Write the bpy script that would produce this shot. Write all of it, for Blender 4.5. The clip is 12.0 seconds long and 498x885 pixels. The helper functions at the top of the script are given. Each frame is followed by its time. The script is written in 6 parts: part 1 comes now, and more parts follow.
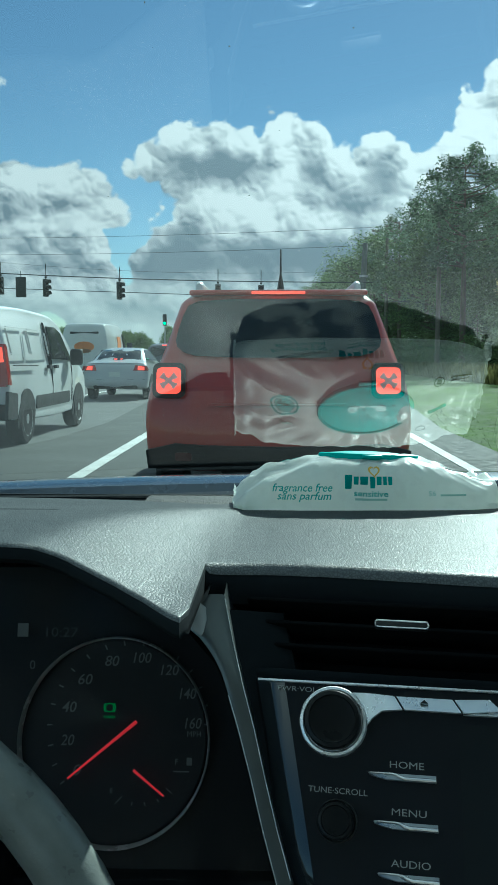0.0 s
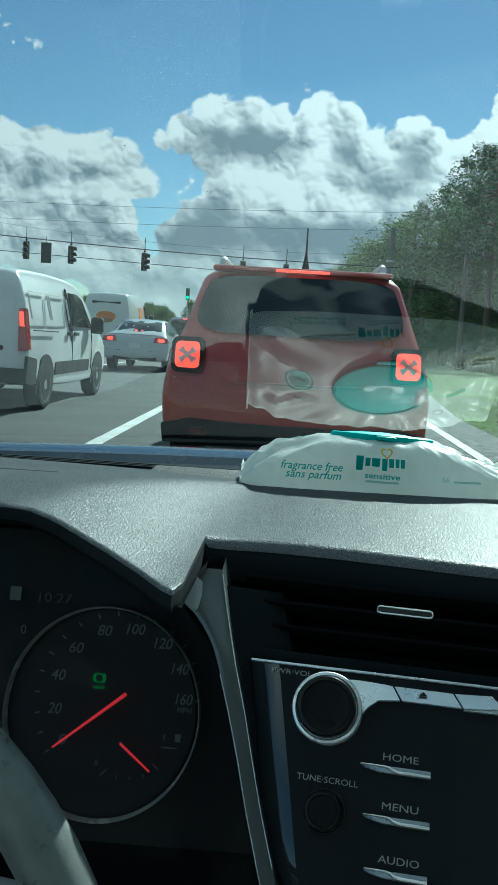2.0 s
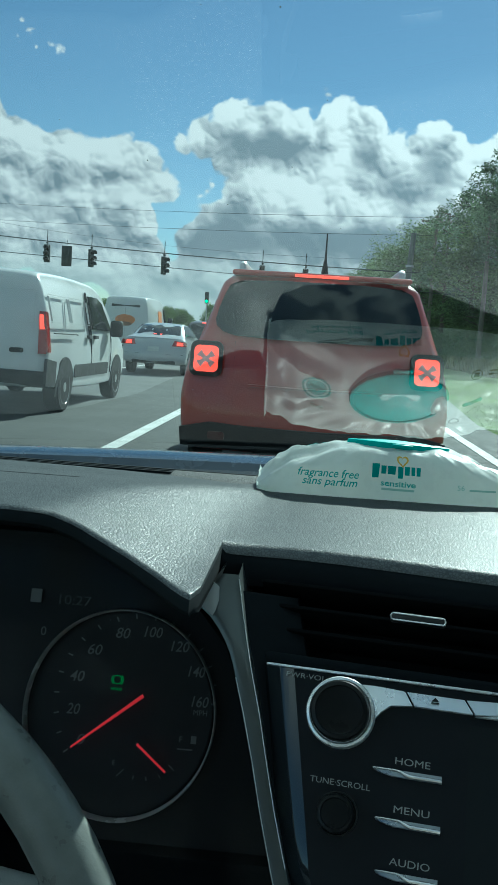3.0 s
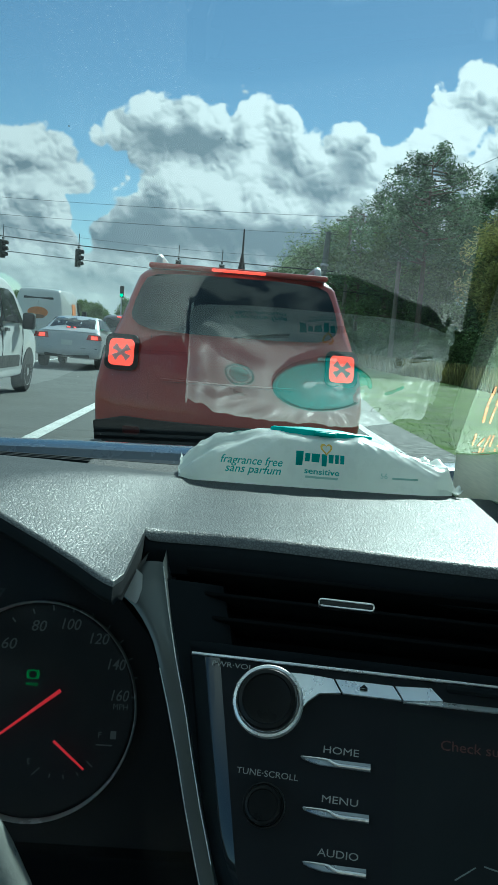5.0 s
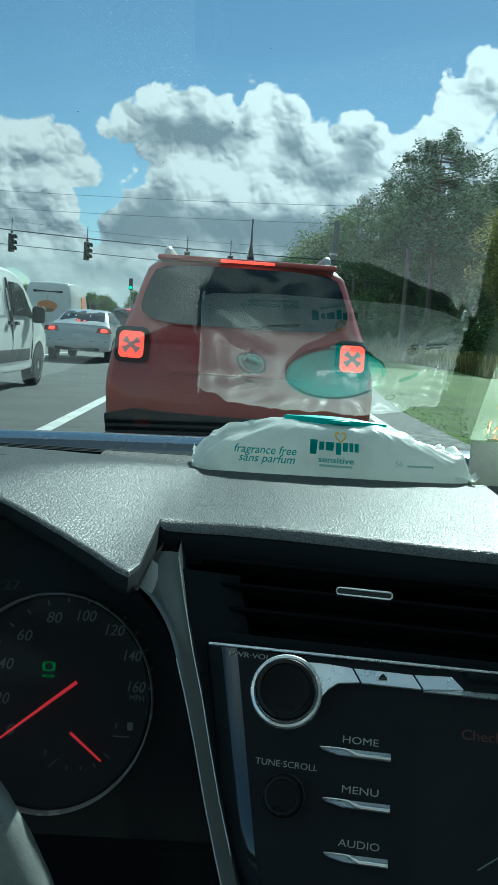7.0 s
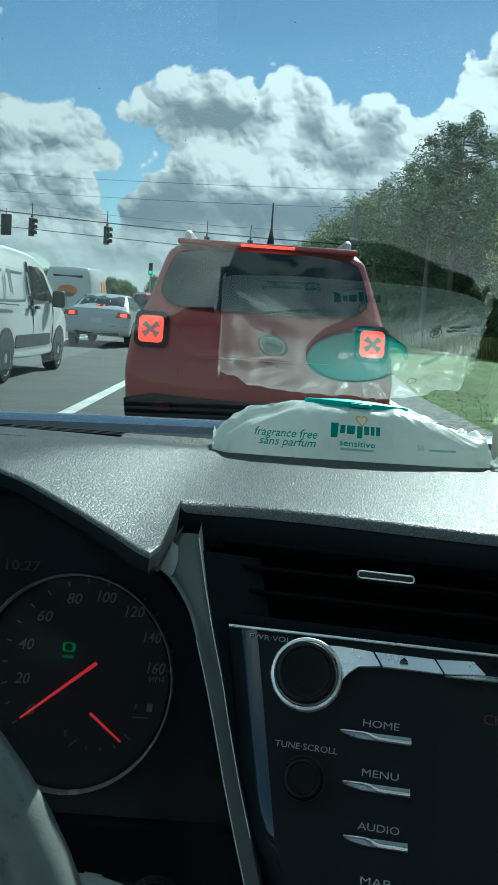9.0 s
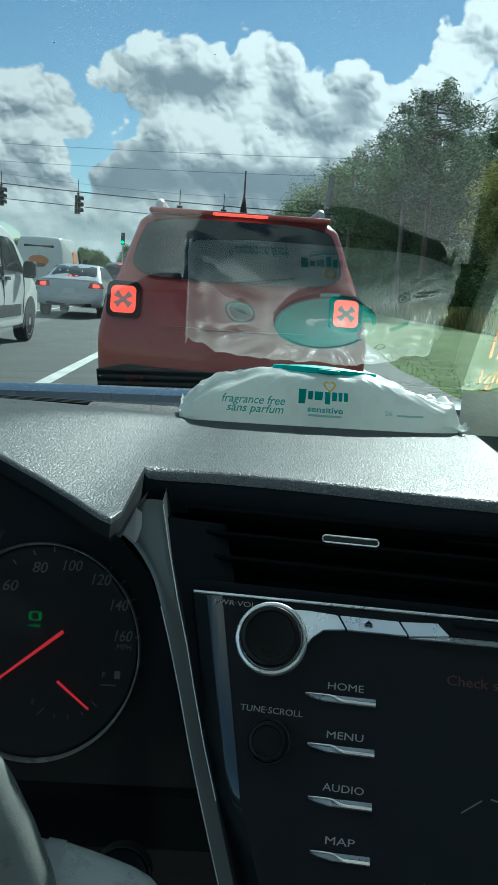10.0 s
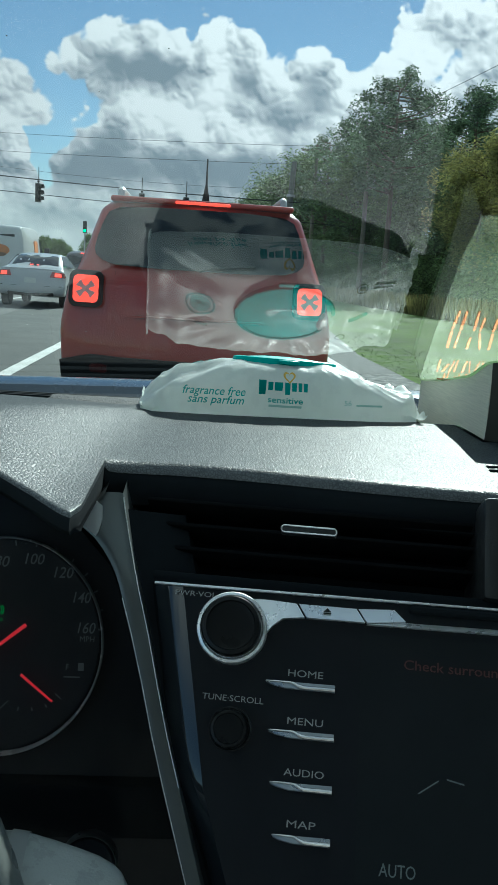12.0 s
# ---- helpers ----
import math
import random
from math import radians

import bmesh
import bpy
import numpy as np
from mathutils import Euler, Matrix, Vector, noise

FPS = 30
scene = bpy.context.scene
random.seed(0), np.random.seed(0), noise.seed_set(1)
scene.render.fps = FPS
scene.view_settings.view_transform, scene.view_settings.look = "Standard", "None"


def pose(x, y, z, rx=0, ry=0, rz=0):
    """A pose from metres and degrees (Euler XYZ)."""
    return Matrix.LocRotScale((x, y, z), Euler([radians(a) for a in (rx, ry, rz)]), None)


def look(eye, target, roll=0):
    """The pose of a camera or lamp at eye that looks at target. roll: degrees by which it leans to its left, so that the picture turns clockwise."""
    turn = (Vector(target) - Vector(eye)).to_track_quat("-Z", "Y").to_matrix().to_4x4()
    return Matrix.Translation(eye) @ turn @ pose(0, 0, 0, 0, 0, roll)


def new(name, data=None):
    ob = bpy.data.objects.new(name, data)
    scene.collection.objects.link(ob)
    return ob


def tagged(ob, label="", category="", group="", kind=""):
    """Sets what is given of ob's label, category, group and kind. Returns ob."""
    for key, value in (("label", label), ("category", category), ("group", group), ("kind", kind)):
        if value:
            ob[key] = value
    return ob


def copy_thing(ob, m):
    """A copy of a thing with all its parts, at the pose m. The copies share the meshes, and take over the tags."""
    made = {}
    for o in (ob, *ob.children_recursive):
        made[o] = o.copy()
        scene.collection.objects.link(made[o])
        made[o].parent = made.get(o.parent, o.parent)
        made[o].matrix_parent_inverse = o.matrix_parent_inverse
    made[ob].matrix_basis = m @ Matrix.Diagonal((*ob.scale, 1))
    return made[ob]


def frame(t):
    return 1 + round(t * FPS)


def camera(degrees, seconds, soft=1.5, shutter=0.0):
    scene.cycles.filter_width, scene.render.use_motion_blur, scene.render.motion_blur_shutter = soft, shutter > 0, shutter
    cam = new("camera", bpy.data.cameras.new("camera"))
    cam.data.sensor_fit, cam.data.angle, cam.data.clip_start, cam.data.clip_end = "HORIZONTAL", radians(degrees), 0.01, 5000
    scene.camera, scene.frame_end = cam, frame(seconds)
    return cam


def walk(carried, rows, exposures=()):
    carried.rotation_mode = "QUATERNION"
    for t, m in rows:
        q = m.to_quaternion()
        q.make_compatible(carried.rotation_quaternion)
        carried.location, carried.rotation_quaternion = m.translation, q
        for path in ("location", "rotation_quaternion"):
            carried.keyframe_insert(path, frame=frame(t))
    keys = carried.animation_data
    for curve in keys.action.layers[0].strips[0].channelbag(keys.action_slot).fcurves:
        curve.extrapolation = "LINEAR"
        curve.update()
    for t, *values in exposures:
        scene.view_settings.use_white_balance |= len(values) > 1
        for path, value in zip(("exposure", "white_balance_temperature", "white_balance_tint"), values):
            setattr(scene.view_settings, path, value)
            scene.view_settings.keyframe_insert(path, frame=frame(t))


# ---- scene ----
cam = camera(32.0, 12.0, soft=1.4)
PATH = [
    (0, -0.0004, -0.0002, 1.1195, 84.500, -0.000, 1.450),
    (0.5, 0.0038, 0.0043, 1.1200, 85.065, -1.725, 1.545),
    (1, 0.0008, 0.0114, 1.1166, 84.504, -2.876, 1.730),
    (1.5, 0.0035, 0.0141, 1.1158, 83.518, -3.284, 2.516),
    (2, 0.0030, 0.0189, 1.1136, 83.063, -3.318, 2.815),
    (2.5, 0.0116, 0.0119, 1.1190, 83.404, -3.172, 3.500),
    (3, 0.0034, 0.0104, 1.1167, 83.251, -3.707, 4.036),
    (3.5, -0.0036, 0.0241, 1.1085, 82.013, -3.596, 2.839),
    (3.7, -0.0046, 0.0241, 1.1081, 82.022, -3.912, 1.739),
    (5.3, -0.0016, 0.0227, 1.1081, 83.725, -4.609, -1.560),
    (5.5, -0.0017, 0.0202, 1.1090, 83.838, -4.530, -1.388),
    (6, 0.0006, 0.0234, 1.1078, 83.389, -4.170, -1.690),
    (6.5, 0.0044, 0.0190, 1.1100, 83.552, -3.679, -1.517),
    (7, -0.0036, 0.0280, 1.1059, 82.756, -3.898, -0.872),
    (7.2, -0.0135, 0.0279, 1.1013, 82.657, -4.150, -0.532),
    (9, -0.0046, 0.0309, 1.1037, 81.701, -4.041, 0.405),
    (9.5, -0.0049, 0.0324, 1.1024, 81.203, -3.908, 0.291),
    (10, 0.0011, 0.0343, 1.1005, 79.904, -3.848, -1.288),
    (10.5, 0.0043, 0.0263, 1.1025, 79.320, -3.655, -2.430),
    (11, 0.0042, 0.0218, 1.1030, 79.506, -3.732, -3.118),
    (11.5, 0.0038, 0.0217, 1.1033, 79.953, -3.747, -3.532),
    (12, 0.0041, 0.0300, 1.1030, 79.314, -3.601, -3.634),
]
walk(cam, [(t, pose(*row)) for t, *row in PATH], exposures=[(0.0, 0.62, 5320, -20), (7.0, 0.62, 5320, -20), (9.5, 0.62, 5420, -17), (10.8, 0.62, 5620, -10), (12.0, 0.62, 5620, -10)])

# ---- world and sun ----
SUN_EL, SUN_AZ = 35.0, 21.0          # degrees; azimuth to the right of straight ahead
sun_way = Vector((math.sin(radians(SUN_AZ)) * math.cos(radians(SUN_EL)),
                  math.cos(radians(SUN_AZ)) * math.cos(radians(SUN_EL)), math.sin(radians(SUN_EL))))
sun = new("sun", bpy.data.lights.new("sun", "SUN"))
sun.data.energy, sun.data.angle, sun.data.color = 5.0, radians(0.6), (1.0, 0.95, 0.87)
sun.matrix_world = look(sun_way * 60, (0, 0, 0))


class Nodes:
    """Short hand for building node trees."""

    def __init__(self, tree):
        self.tree = tree

    def add(self, kind, **inputs):
        n = self.tree.nodes.new(kind)
        for key, value in inputs.items():
            self.put(n, key, value)
        return n

    def put(self, n, key, value):
        sock = n.inputs[int(key[1:])] if key[0] == "i" and key[1:].isdigit() else n.inputs[key.replace("_", " ")]
        if isinstance(value, bpy.types.NodeSocket):
            self.tree.links.new(value, sock)
        else:
            sock.default_value = value

    def math(self, op, a, b=0.0, clamp=False):
        n = self.tree.nodes.new("ShaderNodeMath")
        n.operation, n.use_clamp = op, clamp
        self.put(n, "i0", a)
        self.put(n, "i1", b)
        return n.outputs[0]

    def vec(self, op, a, b=(0, 0, 0)):
        n = self.tree.nodes.new("ShaderNodeVectorMath")
        n.operation = op
        self.put(n, "i0", a)
        self.put(n, "i1", b)
        return n.outputs["Value"] if op in ("DISTANCE", "LENGTH", "DOT_PRODUCT") else n.outputs[0]

    def mix(self, fac, a, b, blend="MIX"):
        n = self.tree.nodes.new("ShaderNodeMix")
        n.data_type, n.blend_type = "RGBA", blend
        self.put(n, "i0", fac)
        self.put(n, "i6", a)
        self.put(n, "i7", b)
        return n.outputs[2]

    def ramp(self, fac, lo, hi, a=0.0, b=1.0):
        n = self.tree.nodes.new("ShaderNodeMapRange")
        n.interpolation_type = "SMOOTHSTEP"
        for key, value in zip(("i0", "i1", "i2", "i3", "i4"), (fac, lo, hi, a, b)):
            self.put(n, key, value)
        return n.outputs[0]

    def noise(self, scale, detail=4.0, rough=0.55, vector=None, distortion=0.0):
        n = self.tree.nodes.new("ShaderNodeTexNoise")
        n.inputs["Scale"].default_value, n.inputs["Detail"].default_value = scale, detail
        n.inputs["Roughness"].default_value, n.inputs["Distortion"].default_value = rough, distortion
        if vector is not None:
            self.tree.links.new(vector, n.inputs["Vector"])
        return n.outputs[0]


def cloud_group():
    """Thickness of the cloud banks over a point (east / ahead, up / ahead) of the sky."""
    g = bpy.data.node_groups.new("cloud_thickness", "ShaderNodeTree")
    g.interface.new_socket("point", in_out="INPUT", socket_type="NodeSocketVector")
    g.interface.new_socket("thickness", in_out="OUTPUT", socket_type="NodeSocketFloat")
    k = Nodes(g)
    p = g.nodes.new("NodeGroupInput").outputs[0]
    warp = g.nodes.new("ShaderNodeTexNoise")
    warp.inputs["Scale"].default_value, warp.inputs["Detail"].default_value = 14.0, 8.0
    g.links.new(p, warp.inputs["Vector"])
    off = k.vec("MULTIPLY", k.vec("SUBTRACT", warp.outputs["Color"], (0.5, 0.5, 0.5)), (0.034, 0.03, 0.0))
    q = k.vec("ADD", p, off)
    tops = [(-0.16, 0.216, 0.013), (-0.131, 0.222, 0.026), (-0.095, 0.236, 0.032), (-0.063, 0.238, 0.03), (-0.027, 0.234, 0.026), (0.009, 0.241, 0.029),
            (0.043, 0.229, 0.03), (0.076, 0.214, 0.028), (0.124, 0.224, 0.029), (0.155, 0.211, 0.023), (0.179, 0.209, 0.028), (0.21, 0.229, 0.033),
            (0.244, 0.263, 0.035), (0.219, 0.279, 0.019), (0.273, 0.296, 0.037), (0.213, 0.298, 0.008), (0.33, 0.27, 0.06), (0.36, 0.19, 0.1)]
    body = [(0.033, 0.181, 0.051), (-0.041, 0.175, 0.042), (-0.086, 0.158, 0.03), (-0.105, 0.125, 0.036), (-0.065, 0.119, 0.056), (0.0, 0.124, 0.061),
            (0.065, 0.129, 0.061), (0.132, 0.166, 0.051), (-0.07, 0.2, 0.035), (-0.105, 0.2, 0.02), (-0.05, 0.213, 0.034), (-0.02, 0.21, 0.03), (0.1, 0.19, 0.03), (0.21, 0.15, 0.09), (-0.122, 0.092, 0.042), (-0.117, 0.051, 0.045), (-0.024, 0.058, 0.055), (0.08, 0.06, 0.07)]
    left = [(-0.14, 0.156, 0.008), (-0.133, 0.163, 0.007), (-0.127, 0.17, 0.006), (-0.137, 0.147, 0.006), (-0.242, 0.182, 0.037), (-0.206, 0.183, 0.029), (-0.18, 0.169, 0.021), (-0.166, 0.161, 0.009),
            (-0.232, 0.142, 0.042), (-0.194, 0.123, 0.021), (-0.243, 0.092, 0.047), (-0.206, 0.072, 0.042), (-0.163, 0.05, 0.036), (-0.296, 0.17, 0.055),
            (-0.285, 0.102, 0.056), (-0.36, 0.15, 0.09), (-0.365, 0.318, 0.003), (-0.352, 0.322, 0.0045), (-0.338, 0.326, 0.006), (-0.331, 0.313, 0.0045), (-0.317, 0.317, 0.0045), (-0.306, 0.309, 0.0035), (-0.345, 0.337, 0.0025), (-0.43, 0.2, 0.08)]
    total = None
    for u, v, r in tops + body + left:
        d = k.vec("DISTANCE", q, (u, v, 0.0))
        d = k.math("MULTIPLY", k.math("SUBTRACT", r, d), 18.0)
        total = d if total is None else smooth_max(k, total, d)
    fine = k.math("SUBTRACT", k.noise(22.0, 10.0, 0.58, p, 0.25), 0.5)
    fold = k.math("ABSOLUTE", k.math("SUBTRACT", k.math("MULTIPLY", k.noise(30.0, 5.0, 0.45, p), 2.0), 1.0))
    total = k.math("ADD", total, k.math("ADD", k.math("MULTIPLY", fine, 0.62), k.math("MULTIPLY", k.math("SUBTRACT", fold, 0.15), 0.3)))
    g.links.new(total, g.nodes.new("NodeGroupOutput").inputs[0])
    return g


def smooth_max(k, a, b):
    n = k.tree.nodes.new("ShaderNodeMath")
    n.operation = "SMOOTH_MAX"
    k.put(n, "i0", a)
    k.put(n, "i1", b)
    n.inputs[2].default_value = 0.12
    return n.outputs[0]


world = bpy.data.worlds.new("sky")
world.use_nodes = True
scene.world = world
world.node_tree.nodes.clear()
k = Nodes(world.node_tree)
sky = k.add("ShaderNodeTexSky")
sky.sky_type, sky.sun_disc = "NISHITA", False
sky.sun_elevation, sky.sun_rotation = radians(SUN_EL), radians(SUN_AZ)
sky.air_density, sky.dust_density, sky.ozone_density, sky.altitude = 1.0, 0.1, 1.6, 600
way = k.add("ShaderNodeTexCoord").outputs["Generated"]
split = k.add("ShaderNodeSeparateXYZ", i0=way).outputs
ahead = k.math("MAXIMUM", k.math("ABSOLUTE", split[1]), 0.12)
flat = k.add("ShaderNodeCombineXYZ", i0=k.math("DIVIDE", split[0], ahead), i1=k.math("DIVIDE", split[2], ahead)).outputs[0]
group = cloud_group()


def thickness(at):
    n = k.add("ShaderNodeGroup")
    n.node_tree = group
    k.put(n, "i0", at)
    return n.outputs[0]


def blob(at, u, v, a, b):
    d = k.vec("LENGTH", k.vec("MULTIPLY", k.vec("SUBTRACT", at, (u, v, 0.0)), (1 / a, 1 / b, 0.0)))
    return k.ramp(d, 1.55, 0.0)


def relief_of(at):
    """Light on rounded heads of three sizes, from above and a little to the right."""
    total = None
    for size, part_of in ((22.0, 1.0), (50.0, 0.62), (115.0, 0.34)):
        pair = []
        for step in (0.17 / size, 0.0):
            v = k.add("ShaderNodeTexVoronoi", Vector=k.vec("ADD", at, (step * 0.45, step, 0.0)), Scale=size)
            v.voronoi_dimensions, v.feature = "2D", "SMOOTH_F1"
            v.inputs["Smoothness"].default_value = 0.25
            pair.append(v.outputs["Distance"])
        h = k.math("MULTIPLY", k.math("SUBTRACT", *pair), part_of)
        total = h if total is None else k.math("ADD", total, h)
    return total


here = thickness(flat)
above = thickness(k.vec("ADD", flat, (0.004, 0.026, 0.0)))
mask = k.ramp(here, -0.02, 0.07)
curl = k.add("ShaderNodeTexNoise", Vector=flat, Scale=34.0, Detail=5.0)
curl = k.vec("MULTIPLY", k.vec("SUBTRACT", curl.outputs["Color"], (0.5, 0.5, 0.5)), (0.022, 0.022, 0.0))
bent = k.vec("ADD", flat, curl)
relief = relief_of(bent)
rim = k.ramp(above, 0.38, -0.25)
shade = 0.52
for u, v, a, b, gain in ((0.002, 0.161, 0.07, 0.024, 0.42), (-0.041, 0.182, 0.04, 0.018, 0.35), (0.016, 0.216, 0.016, 0.028, 0.4), (-0.062, 0.142, 0.023, 0.02, 0.3),
                         (0.04, 0.15, 0.045, 0.02, 0.25), (0.151, 0.208, 0.014, 0.023, 0.4), (0.154, 0.177, 0.028, 0.016, 0.3), (-0.232, 0.147, 0.06, 0.04, 0.06),
                         (0.247, 0.274, 0.06, 0.05, 0.4), (-0.2, 0.165, 0.03, 0.03, 0.12)):
    shade = k.math("ADD", shade, k.math("MULTIPLY", blob(bent, u, v, a, b), gain))
for u, v, a, b, gain in ((-0.085, 0.218, 0.06, 0.026, 0.55), (-0.039, 0.219, 0.03, 0.023, 0.35), (0.053, 0.21, 0.022, 0.03, 0.45), (0.127, 0.199, 0.024, 0.038, 0.5),
                         (-0.107, 0.13, 0.036, 0.034, 0.55), (-0.145, 0.1, 0.035, 0.022, 0.5), (-0.037, 0.113, 0.13, 0.022, 0.55), (0.07, 0.119, 0.07, 0.024, 0.5),
                         (0.08, 0.167, 0.026, 0.026, 0.4), (-0.215, 0.175, 0.03, 0.013, 0.3), (-0.25, 0.11, 0.05, 0.016, 0.25)):
    shade = k.math("SUBTRACT", shade, k.math("MULTIPLY", blob(bent, u, v, a, b), gain))
shade = k.math("ADD", shade, k.math("MULTIPLY", rim, 0.5))
lit = k.math("ADD", shade, k.math("MULTIPLY", relief, k.ramp(shade, 0.0, 0.7, 0.5, 2.0)), clamp=True)
grey, white = (2.75, 3.15, 3.75, 1), (9.9, 9.45, 9.75, 1)
cloud = k.mix(lit, grey, white)
low = k.ramp(split[2], 0.1, 0.05, 0.0, 0.7)
cloud = k.mix(low, cloud, k.mix(k.ramp(k.noise(16.0, 4.0, 0.55, k.vec("MULTIPLY", flat, (0.5, 1.4, 1.0))), 0.35, 0.65), (4.6, 5.3, 5.6, 1), (8.2, 8.6, 8.6, 1)))
glow = k.ramp(k.vec("DOT_PRODUCT", way, tuple(sun_way)), 0.78, 0.93, 1.0, 1.3)      # cloud edges are brighter towards the sun
cloud = k.vec("MULTIPLY", cloud, k.add("ShaderNodeCombineXYZ", i0=glow, i1=glow, i2=glow).outputs[0])
colour = k.mix(mask, sky.outputs[0], cloud)
# broken cloud over the rest of the sky
rise = k.math("DIVIDE", split[2], ahead)
veil = k.noise(2.6, 9.0, 0.6, way, 0.4)
over = k.math("MULTIPLY", k.ramp(veil, 0.42, 0.56), k.ramp(rise, 0.42, 0.75))
colour = k.mix(over, colour, k.mix(k.ramp(veil, 0.5, 0.72), (9.5, 9.8, 9.8, 1), (4.5, 5.0, 5.4, 1)))
back = k.add("ShaderNodeBackground", Color=colour, Strength=0.055)
world.node_tree.links.new(back.outputs[0], k.add("ShaderNodeOutputWorld").inputs[0])

# ---- materials ----
def material(name, colour, rough=0.5, metal=0.0, vary=0.15, scale=30.0, bump=0.0, bump_scale=200.0, emit=None, power=0.0,
             spec=0.5, coat=0.0, random_tint=0.0, stretch=None):
    m = bpy.data.materials.new(name)
    m.use_nodes = True
    k = Nodes(m.node_tree)
    b = m.node_tree.nodes["Principled BSDF"]
    at = k.add("ShaderNodeTexCoord").outputs["Object"]
    if stretch:
        at = k.vec("MULTIPLY", at, stretch)
    c = (*colour, 1)
    if vary:
        n1, n2 = k.noise(scale, 5.0, 0.6, at), k.noise(scale * 0.13, 3.0, 0.5, at)
        f = k.math("ADD", k.math("MULTIPLY", n1, 0.5), k.math("MULTIPLY", n2, 0.5))
        f = k.ramp(f, 0.3, 0.7, 1 - vary, 1 + vary)
        shade = k.vec("MULTIPLY", c[:3], k.add("ShaderNodeCombineXYZ", i0=f, i1=f, i2=f).outputs[0])
        k.put(b, "Base_Color", shade)
        k.put(b, "Roughness", k.ramp(n1, 0.25, 0.75, max(0.02, rough * 0.8), min(1, rough * 1.2)))
    else:
        k.put(b, "Base_Color", c)
        k.put(b, "Roughness", rough)
    if random_tint:
        r = k.ramp(k.add("ShaderNodeObjectInfo").outputs["Random"], 0, 1, 1 - random_tint, 1 + random_tint)
        old = b.inputs["Base Color"].links[0].from_socket if b.inputs["Base Color"].links else c[:3]
        k.put(b, "Base_Color", k.vec("MULTIPLY", old, k.add("ShaderNodeCombineXYZ", i0=r, i1=r, i2=r).outputs[0]))
    b.inputs["Metallic"].default_value = metal
    b.inputs["Specular IOR Level"].default_value = spec
    b.inputs["Coat Weight"].default_value = coat
    b.inputs["Coat Roughness"].default_value = 0.04
    if bump:
        bn = k.add("ShaderNodeBump", Strength=bump, Distance=0.002, Height=k.noise(bump_scale, 4.0, 0.6, at))
        k.put(b, "Normal", bn.outputs[0])
    if emit:
        b.inputs["Emission Color"].default_value = (*emit, 1)
        b.inputs["Emission Strength"].default_value = power
    return m


def leather_material():
    """Grained soft-touch dashboard skin: small pebbles between creases, with a low even sheen."""
    m = bpy.data.materials.new("dash_leather")
    m.use_nodes = True
    m.node_tree.nodes.clear()
    k = Nodes(m.node_tree)
    at = k.add("ShaderNodeTexCoord").outputs["Object"]
    bend = k.vec("ADD", at, k.vec("MULTIPLY", k.add("ShaderNodeTexNoise", Vector=at, Scale=330.0).outputs["Color"], (0.0009, 0.0009, 0.0009)))
    v = k.add("ShaderNodeTexVoronoi", Vector=bend, Scale=600.0)
    v.feature = "DISTANCE_TO_EDGE"
    crease = k.ramp(v.outputs[0], 0.0, 0.2)
    tone = k.math("MULTIPLY", k.ramp(v.outputs[0], 0.0, 0.2, 0.8, 1.05), k.ramp(k.noise(60.0, 4.0, 0.6, at), 0.3, 0.7, 0.92, 1.08))
    colour = k.vec("MULTIPLY", (0.054, 0.06, 0.065), k.add("ShaderNodeCombineXYZ", i0=tone, i1=tone, i2=tone).outputs[0])
    dome = k.add("ShaderNodeTexVoronoi", Vector=bend, Scale=600.0)
    dome.feature = "SMOOTH_F1"
    dome.inputs["Smoothness"].default_value = 0.35
    height = k.math("SUBTRACT", k.math("MULTIPLY", crease, 0.6), k.math("MULTIPLY", dome.outputs[0], 0.7))
    bn = k.add("ShaderNodeBump", Strength=0.3, Distance=0.00045, Height=height).outputs[0]
    body = k.add("ShaderNodeBsdfDiffuse", Color=colour, Normal=bn).outputs[0]
    sheen = k.add("ShaderNodeBsdfGlossy", Color=(1, 1, 1, 1), Roughness=0.37, Normal=bn).outputs[0]
    mx = k.add("ShaderNodeMixShader", i0=k.ramp(v.outputs[0], 0.0, 0.2, 0.042, 0.09), i1=body, i2=sheen)
    k.tree.links.new(mx.outputs[0], k.add("ShaderNodeOutputMaterial").inputs[0])
    return m


def glass_material(name, tint, gain, ior=1.5, rough=0.0):
    """Thin pane: clear, with the mirror image of both faces by Fresnel."""
    m = bpy.data.materials.new(name)
    m.use_nodes = True
    m.node_tree.nodes.clear()
    k = Nodes(m.node_tree)
    fr = k.math("MULTIPLY", k.add("ShaderNodeFresnel", IOR=ior).outputs[0], gain, clamp=True)
    clear = k.add("ShaderNodeBsdfTransparent", Color=(*tint, 1)).outputs[0]
    gloss = k.add("ShaderNodeBsdfGlossy", Color=(1, 1, 1, 1), Roughness=rough).outputs[0]
    mx = k.add("ShaderNodeMixShader", i0=fr, i1=clear, i2=gloss)
    k.tree.links.new(mx.outputs[0], k.add("ShaderNodeOutputMaterial").inputs[0])
    return m


